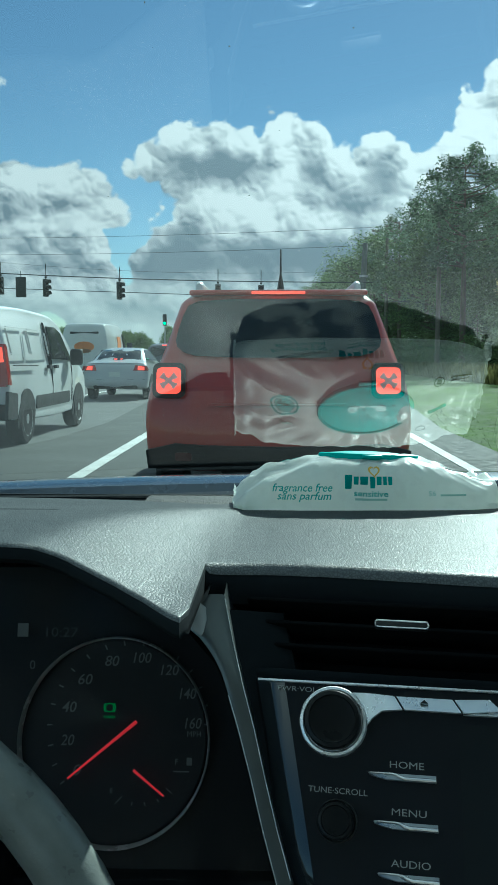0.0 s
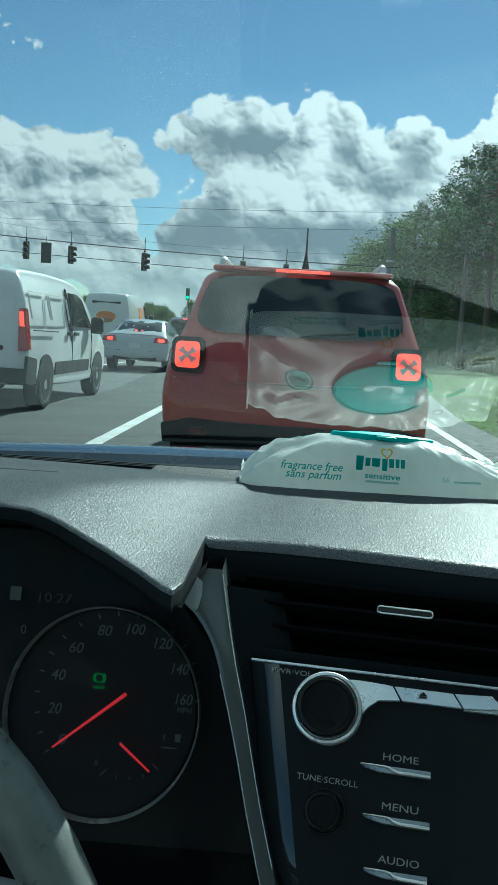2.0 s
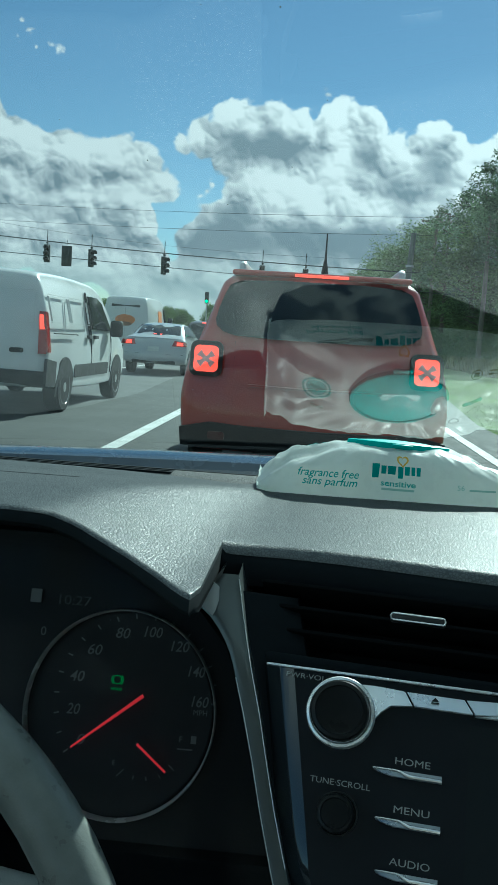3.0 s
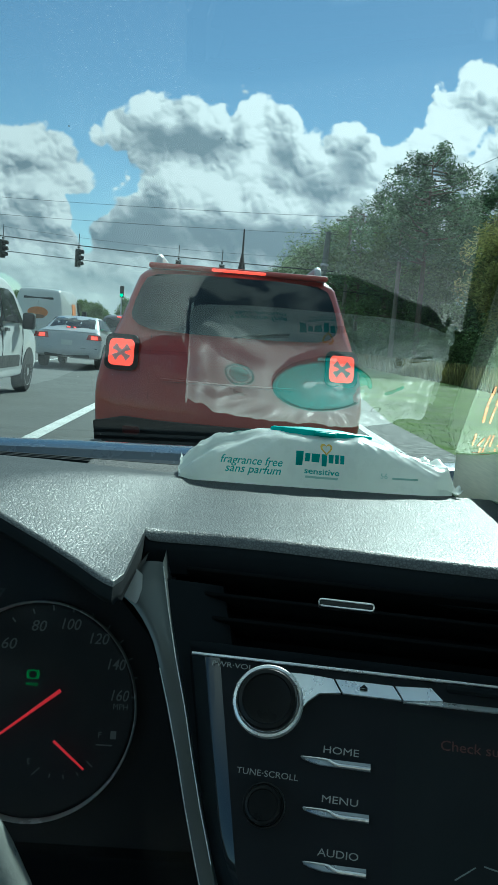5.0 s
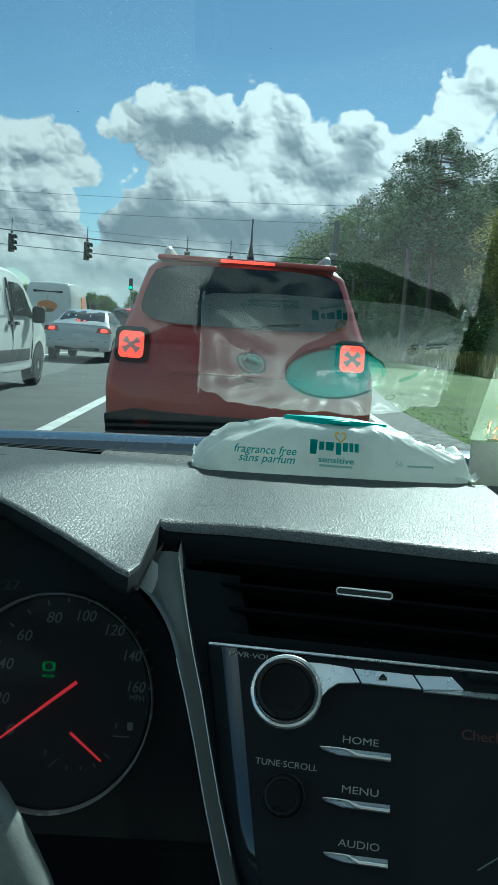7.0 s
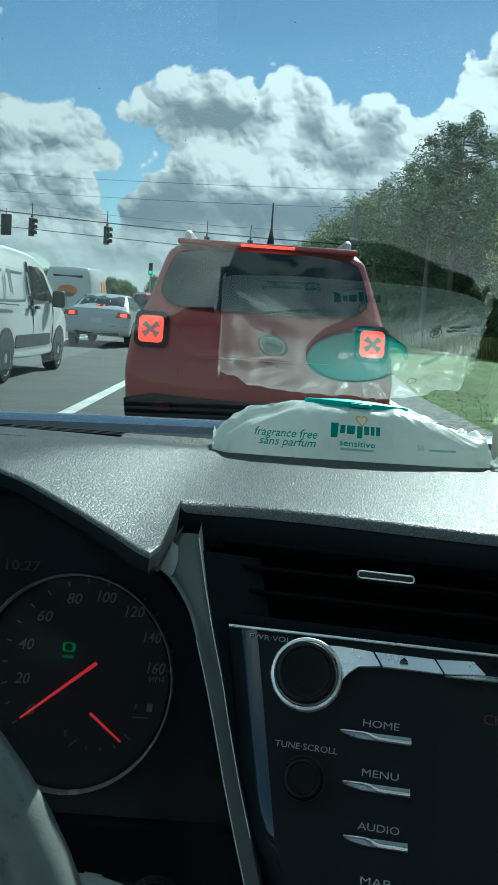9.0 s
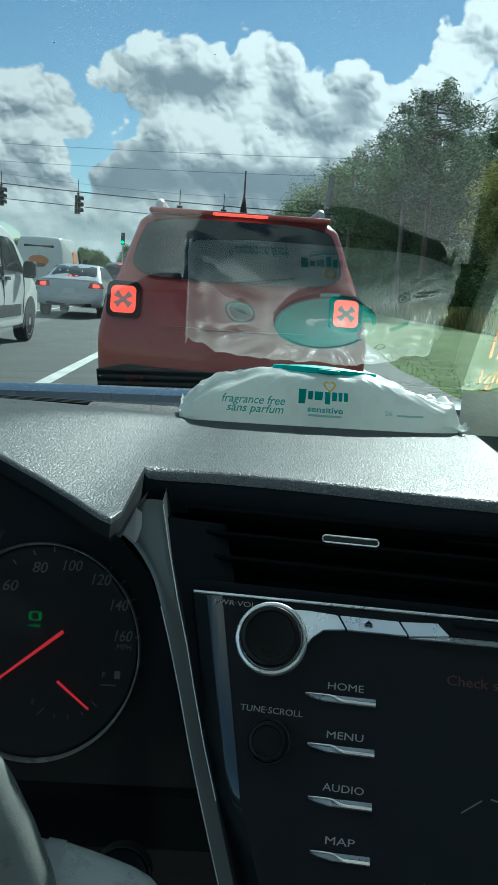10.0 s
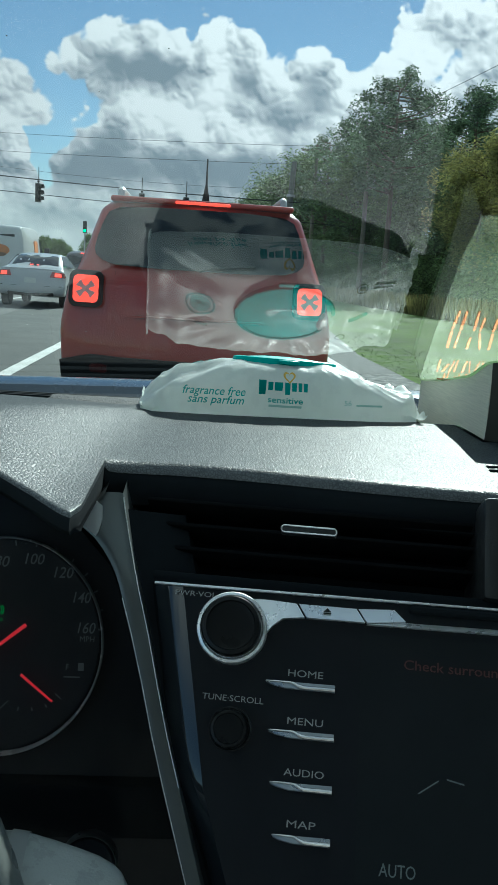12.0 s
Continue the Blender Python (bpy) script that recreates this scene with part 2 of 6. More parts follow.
LEATHER = leather_material()
WINDSHIELD = glass_material("windshield_glass", (0.93, 0.97, 0.96), 1.95)
GAUGE_GLASS = glass_material("gauge_glass", (0.92, 0.92, 0.92), 0.08)
BLACK_PLASTIC = material("black_plastic", (0.032, 0.036, 0.042), 0.5, vary=0.2, scale=90, bump=0.25, bump_scale=900)
DARK_TRIM = material("dark_trim", (0.02, 0.021, 0.022), 0.45, vary=0.15, scale=120, bump=0.15, bump_scale=1200)
PIANO = material("piano_black", (0.016, 0.019, 0.024), 0.05, vary=0.1, scale=40, spec=0.3)
SCREEN = material("display_face", (0.017, 0.021, 0.025), 0.07, vary=0.1, scale=30, spec=0.3)
CHROME = material("satin_chrome", (0.94, 0.955, 0.98), 0.3, 0.65, vary=0.015, scale=60)
BRIGHT_CHROME = material("bright_chrome", (0.96, 0.965, 0.97), 0.2, 0.7, vary=0.015, scale=60)
KEY_SATIN = material("key_satin", (0.4, 0.42, 0.44), 0.3, 0.85, vary=0.03, scale=60)
SMOKED_CHROME = material("smoked_chrome", (0.13, 0.143, 0.145), 0.32, 0.65, vary=0.06, scale=25)
STALK_PRINT = material("white_print", (0.8, 0.82, 0.82), 0.5, vary=0.05, scale=400)
PRINT = material("grey_print", (0.27, 0.28, 0.28), 0.6, vary=0.05, scale=400, emit=(0.75, 0.8, 0.8), power=0.022)
DIAL_PRINT = material("dial_print", (0.13, 0.135, 0.14), 0.6, vary=0.0, emit=(0.7, 0.8, 0.82), power=0.008)
DIAL_FACE = material("dial_face", (0.014, 0.017, 0.021), 0.6, vary=0.2, scale=80)
NEEDLE = material("needle_red", (0.5, 0.02, 0.03), 0.4, vary=0.0, emit=(1.0, 0.035, 0.06), power=0.25)
GREEN_LAMP = material("hold_lamp_green", (0.02, 0.3, 0.06), 0.5, vary=0.0, emit=(0.05, 0.6, 0.12), power=0.14)
SCREEN_TEXT = material("screen_text_red", (0.06, 0.02, 0.02), 0.5, vary=0.0, emit=(0.6, 0.16, 0.13), power=0.01)
SCREEN_LINE = material("screen_line", (0.1, 0.12, 0.13), 0.5, vary=0.0, emit=(0.4, 0.5, 0.5), power=0.04)
WHEEL_SKIN = material("wheel_leather", (0.17, 0.182, 0.174), 0.32, vary=0.22, scale=70, bump=0.1, bump_scale=700)
KNOB = material("knob_black", (0.009, 0.01, 0.011), 0.3, vary=0.1, scale=60, spec=0.25)
STALK_GREY = material("stalk_plastic", (0.37, 0.39, 0.378), 0.3, vary=0.12, scale=80, bump=0.2, bump_scale=900)
HEADLINER = material("headliner_cloth", (0.55, 0.54, 0.52), 0.95, vary=0.1, scale=60, bump=0.4, bump_scale=900)
CABIN = material("cabin_trim", (0.21, 0.205, 0.2), 0.8, vary=0.2, scale=40, bump=0.3, bump_scale=500)
OWN_PAINT = material("hood_paint", (0.05, 0.07, 0.11), 0.25, 0.3, vary=0.06, scale=30, coat=0.8)
RING = material("bezel_ring", (0.75, 0.77, 0.77), 0.25, 0.25, vary=0.1, scale=60)
VENT_BLACK = material("vent_black", (0.013, 0.016, 0.019), 0.85, vary=0.2, scale=90, spec=0.06)
SLAT_BLACK = material("slat_black", (0.0055, 0.0065, 0.0075), 0.8, vary=0.2, scale=90, spec=0.05)
GRILLE = material("grille_mesh", (0.012, 0.012, 0.013), 0.6, vary=0.3, scale=900, bump=0.8, bump_scale=1600, spec=0.3)
FRIT = material("black_frit", (0.008, 0.008, 0.008), 0.5, vary=0.1, scale=80)

# ---- building helpers ----
def smooth(a, b, x):
    t = min(1.0, max(0.0, (x - a) / (b - a)))
    return t * t * (3 - 2 * t)


def thing(name, label, category, m=None, group="", kind=""):
    ob = tagged(new(name), label, category, group, kind)
    ob.empty_display_size = 0.1
    if m is not None:
        ob.matrix_world = m
    return ob


def part(name, bm, mat, parent=None, label="", flat=False, m=None, facing=None):
    """Links a bmesh as one mesh object under a thing or a part. facing: the way an open sheet's front looks."""
    me = bpy.data.meshes.new(name)
    bmesh.ops.recalc_face_normals(bm, faces=bm.faces)
    if facing and sum((f.normal for f in bm.faces), Vector()).dot(Vector(facing)) < 0:
        bmesh.ops.reverse_faces(bm, faces=bm.faces[:])
    if not flat:
        for f in bm.faces:
            f.smooth = True
        for e in bm.edges:
            e.smooth = not (len(e.link_faces) == 2 and e.calc_face_angle(0) > 0.6)
    bm.to_mesh(me)
    bm.free()
    me.materials.append(mat)
    ob = new(name, me)
    if parent:
        ob.parent = parent
    if m is not None:
        ob.matrix_local = m
    return tagged(ob, label)


def again(ob, m, parent=None):
    """Another piece on the same mesh."""
    o = new(ob.name.split(".")[0], ob.data)
    o.parent = parent or ob.parent
    o.matrix_local = m
    return o


def box(sx, sy, sz, at=(0, 0, 0), bevel=0.0, seg=2, bm=None, m=None):
    bm = bm or bmesh.new()
    r = bmesh.ops.create_cube(bm, size=1.0, matrix=Matrix.Translation(at) @ (m or Matrix()) @ Matrix.Diagonal((sx, sy, sz, 1)))
    if bevel:
        es = list({e for v in r["verts"] for e in v.link_edges})
        bmesh.ops.bevel(bm, geom=es, offset=bevel, segments=seg, affect="EDGES", profile=0.5)
    return bm


def sheet(rows, bm=None, closed=False):
    """Faces over a grid of points: rows of equal length. closed: each row is a ring."""
    bm = bm or bmesh.new()
    vs = [[bm.verts.new(p) for p in row] for row in rows]
    n = len(rows[0])
    for a, b in zip(vs, vs[1:]):
        for i in range(n if closed else n - 1):
            j = (i + 1) % n
            bm.faces.new((a[i], a[j], b[j], b[i]))
    return bm


def caps(bm, first, last):
    for ring in (first, last):
        bm.faces.new(ring)


def lathe(profile, seg=48, bm=None, sx=1.0, sy=1.0):
    """Turns (radius, height) points about local z."""
    rows = [[(r * sx * math.cos(a), r * sy * math.sin(a), h) for a in [2 * math.pi * i / seg for i in range(seg)]] for r, h in profile]
    bm = sheet(rows, bm, closed=True)
    return bm


def solid_lathe(profile, seg=48, sx=1.0, sy=1.0):
    bm = lathe(profile, seg, None, sx, sy)
    bm.verts.ensure_lookup_table()
    n = len(bm.verts)
    caps(bm, [bm.verts[i] for i in range(seg)][::-1], [bm.verts[n - seg + i] for i in range(seg)])
    return bm


def prism(outline, depth, bm=None, bevel=0.0, seg=2):
    """A plate: an outline in local xy, from z = 0 to depth."""
    bm = bm or bmesh.new()
    low = [bm.verts.new((x, y, 0)) for x, y in outline]
    top = [bm.verts.new((x, y, depth)) for x, y in outline]
    n = len(outline)
    bm.faces.new(low[::-1])
    f = bm.faces.new(top)
    for i in range(n):
        bm.faces.new((low[i], low[(i + 1) % n], top[(i + 1) % n], top[i]))
    if bevel:
        bmesh.ops.bevel(bm, geom=list(f.edges), offset=bevel, segments=seg, affect="EDGES", profile=0.5)
    return bm


def rounded(w, h, r, seg=6):
    pts = []
    for cx, cy, a0 in ((w / 2 - r, h / 2 - r, 0), (-w / 2 + r, h / 2 - r, 90), (-w / 2 + r, -h / 2 + r, 180), (w / 2 - r, -h / 2 + r, 270)):
        for i in range(seg + 1):
            a = radians(a0 + 90 * i / seg)
            pts.append((cx + r * math.cos(a), cy + r * math.sin(a)))
    return pts


def tube(points, radius, seg=10, bm=None, close_ends=True):
    """A round bar along points; radius is one number or one per point."""
    bm = bm or bmesh.new()
    pts = [Vector(p) for p in points]
    rad = radius if isinstance(radius, (list, tuple)) else [radius] * len(pts)
    rings, side = [], None
    for i, p in enumerate(pts):
        d = (pts[min(i + 1, len(pts) - 1)] - pts[max(i - 1, 0)]).normalized()
        side = (side - side.dot(d) * d) if side else d.orthogonal()
        side.normalize()
        up = d.cross(side)
        rings.append([bm.verts.new(p + rad[i] * (math.cos(2 * math.pi * j / seg) * side + math.sin(2 * math.pi * j / seg) * up)) for j in range(seg)])
    for a, b in zip(rings, rings[1:]):
        for j in range(seg):
            bm.faces.new((a[j], a[(j + 1) % seg], b[(j + 1) % seg], b[j]))
    if close_ends:
        caps(bm, rings[0][::-1], rings[-1])
    return bm


def letters(words, size, width=0.0, shear=0.0, depth=0.0002, bold=0.0):
    """A bmesh of words in the built-in font, centred, in local xy; width stretches them to that length."""
    cu = bpy.data.curves.new("words", "FONT")
    cu.body, cu.size, cu.align_x, cu.align_y, cu.shear, cu.extrude, cu.offset = words, size, "CENTER", "CENTER", shear, depth / 2, bold
    cu.resolution_u = 3
    ob = new("words", cu)
    me = bpy.data.meshes.new_from_object(ob.evaluated_get(bpy.context.evaluated_depsgraph_get()))
    bpy.data.objects.remove(ob)
    bm = bmesh.new()
    bm.from_mesh(me)
    bpy.data.meshes.remove(me)
    if width:
        xs = [v.co.x for v in bm.verts]
        f = width / (max(xs) - min(xs))
        mid = (max(xs) + min(xs)) / 2
        for v in bm.verts:
            v.co.x = (v.co.x - mid) * f
    return bm


def frame_of(origin, right, up, out):
    m = Matrix((right, up, out)).transposed().to_4x4()
    return Matrix.Translation(origin) @ m

# ---- the car's cabin: windshield, dashboard, roof ----
GLASS_Y, GLASS_Z, GLASS_A = 0.826, 1.0, 28.0       # foot of the windshield and its slope in degrees


def glass_point(x, s):
    """A point of the windshield: x across, s metres up along it; it bows a little towards the front in the middle."""
    bow = -0.05 * (x - 0.33) ** 2
    return Vector((x, GLASS_Y + bow - s * math.cos(radians(GLASS_A)), GLASS_Z + s * math.sin(radians(GLASS_A))))


windshield = thing("windshield", "clear curved windshield glass mirroring the dashboard top", "windshield", kind="structure")
pane = part("pane", sheet([[glass_point(-0.55 + 1.75 * i / 40, -0.03 + 0.93 * j / 20) for i in range(41)] for j in range(21)]), WINDSHIELD, windshield, facing=(0, -0.5, -0.9))
pane.visible_shadow = False
frit = part("frit_band", sheet([[glass_point(-0.55 + 1.75 * i / 40, -0.05 + 0.028 * j) + Vector((0, -0.003, -0.003)) for i in range(41)] for j in range(2)]),
            FRIT, windshield, "black printed band along the foot of the glass")
# sensor window behind the mirror: black field with a border of dots
bm = bmesh.new()
cx, cs, half_w, half_h = 0.184, 0.602, 0.085, 0.112
for i in range(36):
    a0 = 2 * math.pi * i / 36
    for ring in range(4):
        grow = 1.0 + 0.035 * ring
        a = a0 + (ring % 2) * math.pi / 36
        p = lambda r, ang: (math.copysign(abs(math.cos(ang)) ** 0.5, math.cos(ang)) * r * half_w, math.copysign(abs(math.sin(ang)) ** 0.5, math.sin(ang)) * r * half_h)
        u, v = p(grow + 0.03, a)
        rad = 0.0019 - 0.0003 * ring
        vs = [bm.verts.new(glass_point(cx + u + rad * math.cos(b * math.pi / 3), cs + v + rad * math.sin(b * math.pi / 3)) + Vector((0, -0.002, -0.003))) for b in range(6)]
        bm.faces.new(vs)
part("frit_dots", bm, FRIT, windshield, "border of small black printed dots", flat=True)
bm = bmesh.new()
ring = []
for i in range(48):
    a = 2 * math.pi * i / 48
    u, v = math.copysign(abs(math.cos(a)) ** 0.5, math.cos(a)) * half_w, math.copysign(abs(math.sin(a)) ** 0.5, math.sin(a)) * half_h
    ring.append(bm.verts.new(glass_point(cx + u, cs + v) + Vector((0, -0.002, -0.003))))
bm.faces.new(ring)
part("frit_field", bm, FRIT, windshield, "black printed sensor field")

bm = bmesh.new()
rng = random.Random(9)
for _ in range(420):
    x, sdist, r = rng.uniform(-0.3, 0.45), rng.uniform(0.0, 0.6), 0.00012 + 0.0004 * rng.random() ** 5
    c = glass_point(x, sdist) + Vector((0, -0.0015, -0.0022))
    e1, e2 = Vector((1, 0, 0)), (glass_point(x, sdist + 0.01) - glass_point(x, sdist)).normalized()
    bm.faces.new([bm.verts.new(c + r * (math.cos(a) * e1 + rng.uniform(0.6, 1.4) * math.sin(a) * e2)) for a in [math.pi * j / 3 for j in range(6)]])
dust = part("dust_specks", bm, material("dust", (0.6, 0.6, 0.57), 0.9, vary=0.1), windshield, "tiny pale dust specks on the glass", flat=True)
tagged(dust, kind="stuff")

mirror = thing("rearview_mirror", "dark grey rearview mirror housing on the windshield", "mirror", pose(0.2, 0.29, 1.235))
part("mount", tube([(0.0, 0.03, 0.06), (0, 0.005, 0.02), (0, -0.02, 0.0)], 0.014, 12), BLACK_PLASTIC, mirror)
part("housing", box(0.15, 0.035, 0.06, (0.03, -0.04, -0.0), 0.014, 3), DARK_TRIM, mirror)
part("mirror_face", box(0.14, 0.003, 0.052, (0.03, -0.0595, 0.0), 0.001, 1), BRIGHT_CHROME, mirror)

roof = thing("car_roof", "pale cloth headliner with dark outer skin above the seats", "car roof", kind="structure")
part("headliner", box(1.5, 2.2, 0.04, (0.33, -1.08, 1.45), 0.015), HEADLINER, roof)
for sx in (-0.55, 1.2):
    part("pillar", tube([(sx, 0.86, 0.95), (sx, 0.5, 1.2), (sx, 0.02, 1.44)], 0.035, 8), CABIN, roof)
    part("rear_pillar", tube([(sx, -0.9, 0.6), (sx, -1.0, 1.44)], 0.06, 8), CABIN, roof)
cabin = thing("car_cabin", "dark trimmed cabin shell with doors and floor", "car cabin", kind="structure")
for sx in (-0.57, 1.22):
    part("door_panel", box(0.06, 2.9, 0.75, (sx, -0.6, 0.57), 0.02), CABIN, cabin)
part("cabin_floor", box(1.8, 3.0, 0.05, (0.33, -0.6, 0.22), 0.01), CABIN, cabin)
part("rear_wall", box(1.8, 0.08, 0.7, (0.33, -2.05, 0.55), 0.02), CABIN, cabin)
part("firewall", box(1.8, 0.05, 0.7, (0.33, 0.86, 0.58), 0.01), CABIN, cabin)
for cx in (-0.2, 0.86):
    seat = thing("armchair_seat", "dark cloth front car seat with headrest", "car seat", pose(cx, -0.62, 0.25), group="front seats")
    part("cushion", box(0.5, 0.52, 0.16, (0, 0.12, 0.16), 0.05, 3), CABIN, seat)
    part("backrest", box(0.48, 0.13, 0.62, (0, -0.2, 0.5), 0.05, 3, m=Euler((radians(-14), 0, 0)).to_matrix().to_4x4()), CABIN, seat)
    part("headrest", box(0.27, 0.09, 0.18, (0, -0.3, 0.92), 0.035, 3), CABIN, seat)

# the outside of the own car
bm = sheet([[(x, y, z - 0.018 * ((x - 0.33) / 0.75) ** 2 + 0.0105) for x in [-0.5 + 1.66 * i / 24 for i in range(25)]]
            for y, z in ((0.93, 0.967), (0.935, 0.979), (0.96, 0.984), (1.05, 0.974), (1.2, 0.95), (1.5, 0.895), (1.8, 0.82), (1.95, 0.72), (1.98, 0.55))])
hood = thing("car_hood", "dark blue grey painted hood of the own car", "car hood")
part("hood_panel", bm, OWN_PAINT, hood)
bm = box(1.7, 0.1, 0.02, (0.33, 0.89, 0.957), 0.006)
part("cowl_grille", bm, BLACK_PLASTIC, hood)
for sx in (-0.56, 1.22):
    part("fender", box(0.1, 1.1, 0.45, (sx, 1.4, 0.58), 0.04, 3), OWN_PAINT, hood)
part("bumper", box(1.8, 0.2, 0.5, (0.33, 1.98, 0.42), 0.06, 3), OWN_PAINT, hood)


# the dashboard
def interp(pairs, x):
    for (a, va), (b, vb) in zip(pairs, pairs[1:]):
        if x <= b:
            return va + (vb - va) * max(0.0, (x - a) / (b - a))
    return pairs[-1][1]


# the cluster hood rises to the left of the flat of the pad; its top falls away towards the glass
HOOD_TOP = [(0.36, 1.0305), (0.4, 1.0296), (0.4334, 1.0285), (0.4515, 1.0277), (0.497, 1.0261), (0.5395, 1.0225), (0.5817, 1.0178), (0.6158, 1.0132), (0.65, 1.0075), (0.7, 1.002), (0.8, 0.998)]


def soft_above(v, s):
    return s * math.log1p(math.exp(min(40.0, v / s)))


def pad_z(x, y):
    flank = 1.0045 + soft_above(0.3 * (-0.037 + 0.075 * (y - 0.52) - x), 0.0028)
    top = max(interp(HOOD_TOP, y), 1.0045 - 0.006 * smooth(0.66, 0.82, y))
    z = top - soft_above(top - flank, 0.0013) if x < -0.02 else 1.0045
    return z - 0.006 * smooth(0.66, 0.82, y) - 0.02 * smooth(0.5, 1.2, x)


EDGE = [(-0.52, 0.421), (-0.2, 0.422), (-0.1298, 0.4232), (-0.1179, 0.4273), (-0.104, 0.4248), (-0.0886, 0.4157), (-0.0738, 0.4068), (-0.0592, 0.3954),
        (-0.0446, 0.3791), (-0.0405, 0.376), (-0.0378, 0.39), (-0.0366, 0.479), (-0.014, 0.485), (0.0238, 0.481), (0.0666, 0.472), (0.119, 0.459), (0.2, 0.448), (1.15, 0.445)]


def pad_edge(x):
    """Where the rear edge of the pad lies, and how far it rolls down there."""
    return interp(EDGE, x), 0.021 - 0.014 * smooth(-0.033, -0.039, x)


xs = [-0.52, -0.46, -0.4, -0.36, -0.33, -0.3, -0.27] + [-0.25 + 0.004 * i for i in range(49)] + [-0.0525, -0.0505, -0.048, -0.0455, -0.0446, -0.0425, -0.0405, -0.0392, -0.0378, -0.0366, -0.034, -0.03]
xs += [-0.02, 0.0, 0.03, 0.06, 0.1, 0.14, 0.18, 0.22, 0.25, 0.28, 0.31, 0.36, 0.45, 0.6, 0.8, 1.0, 1.15]
columns, lips = [], []
for x in xs:
    back, drop = pad_edge(x)
    roll = 0.011 - 0.005 * smooth(-0.034, -0.04, x)
    col = []
    far = interp([(-0.52, 0.77), (-0.25, 0.769), (-0.197, 0.758), (-0.145, 0.74), (-0.104, 0.715), (-0.055, 0.686), (-0.0365, 0.686), (-0.02, 0.75), (0.155, 0.75), (0.175, 0.665), (0.34, 0.66), (0.4, 0.76), (0.6, 0.78), (1.15, 0.76)], x)
    for j in range(49):
        y = far + (back - far) * j / 48
        col.append((x, y, pad_z(x, y)))
    bend_at = lambda a: (x, back - roll * math.sin(a), pad_z(x, back) - drop * (1 - math.cos(a)))
    col += [bend_at(radians(7 * j)) for j in range(1, 7)]
    lip = [bend_at(radians(42 + 8 * j)) for j in range(7)]
    lip[0] = (x, lip[0][1] + 0.001, lip[0][2] + 0.0002)
    lip.append((x, back - roll + 0.004, pad_z(x, back) - drop - 0.003))
    lip.append((x, back + 0.03, pad_z(x, back) - drop - 0.005))
    columns.append(col)
    lips.append(lip)
dash = thing("dashboard", "grey grained soft dashboard with black lower panels", "dashboard")
part("top_pad", sheet(columns), LEATHER, dash, "grained grey leather-look pad")
# lower roll of the same pad: its shade is put in as black
part("pad_lip", sheet(lips), VENT_BLACK, dash, "lower roll of the pad, blackened for shade")
part("top_base", box(1.19, 0.36, 0.012, (0.575, 0.665, 0.968), 0.002), VENT_BLACK, dash)
pad_slot = part("pad_slot", box(0.05, 0.0022, 0.001, (0, 0, 0), 0.0003, 1), VENT_BLACK, dash, "narrow dark slot in the pad", m=pose(0.203, 0.515, 1.0052, 0, 0, 12))
again(pad_slot, pose(0.201, 0.5045, 1.0052, 0, 0, 12))
# defroster strip and speaker grille at the foot of the glass
part("defroster_strip", box(1.66, 0.17, 0.012, (0.33, 0.755, 0.982), 0.003), VENT_BLACK, dash)
part("speaker_grille", box(0.225, 0.085, 0.014, (-0.002, 0.755, 0.9865), 0.003), GRILLE, dash, "fine black speaker mesh")
slot = part("defroster_slot", box(1.5, 0.003, 0.003, (0.36, 0, 0)), VENT_BLACK, dash, flat=True, m=pose(0, 0.806, 0.9885))
for i in (1, 2):
    again(slot, pose(0, 0.806 + 0.008 * i, 0.9885))
part("lower_panel", box(1.7, 0.04, 0.5, (0.33, 0.62, 0.72), 0.01), BLACK_PLASTIC, dash)
part("knee_panel", box(0.5, 0.04, 0.3, (-0.27, 0.535, 0.7), 0.015), VENT_BLACK, dash)
part("passenger_fascia", box(0.9, 0.05, 0.26, (0.75, 0.5, 0.85), 0.02, 3), BLACK_PLASTIC, dash)

# ---- centre stack ----
STACK = frame_of((0.06, 0.396, 0.9245), (0.98894, -0.14834, 0.0), (0.07245, 0.48303, 0.8726), (-0.12944, -0.86295, 0.48843))
stack = thing("audio_unit", "piano black audio unit with silver keys and a dark display", "car audio", STACK)
mm = 0.001
# main face, with a chamfered left flank
bm = bmesh.new()
front = [(-0.0565, 0.038), (0.26, 0.040), (0.26, -0.13), (-0.006, -0.13), (-0.037, -0.05)]
outer = [(-0.0725, 0.040), (0.265, 0.043), (0.265, -0.135), (-0.022, -0.135), (-0.053, -0.05)]
a = [bm.verts.new((x, y, 0)) for x, y in front]
b = [bm.verts.new((x, y, -0.0075)) for x, y in outer]
c = [bm.verts.new((x, y, -0.05)) for x, y in outer]
bm.faces.new(a)
for i in range(5):
    j = (i + 1) % 5
    if i < 3:
        bm.faces.new((a[i], a[j], b[j], b[i]))
    bm.faces.new((b[i], b[j], c[j], c[i]))
part("fascia", bm, PIANO, stack, "glossy black plastic", flat=True)
def flank_at(t, u):
    """The bevel beside the face: t down along it, u from its outer edge in."""
    edge = [(0.0, -0.0725, 0.04, -0.0565, 0.038), (0.48, -0.053, -0.05, -0.037, -0.05), (1.0, -0.022, -0.135, -0.006, -0.13)]
    p, q = next((p, q) for p, q in zip(edge, edge[1:]) if t <= q[0])
    f = (t - p[0]) / (q[0] - p[0])
    ox, oy, ix, iy = (p[n] + (q[n] - p[n]) * f for n in (1, 2, 3, 4))
    return (ox + (ix - ox) * u, oy + (iy - oy) * u, -(0.0075 + 0.014 * smooth(0.42, 0.7, t)) * (1 - u) + 0.0012 * math.sin(math.pi * u))


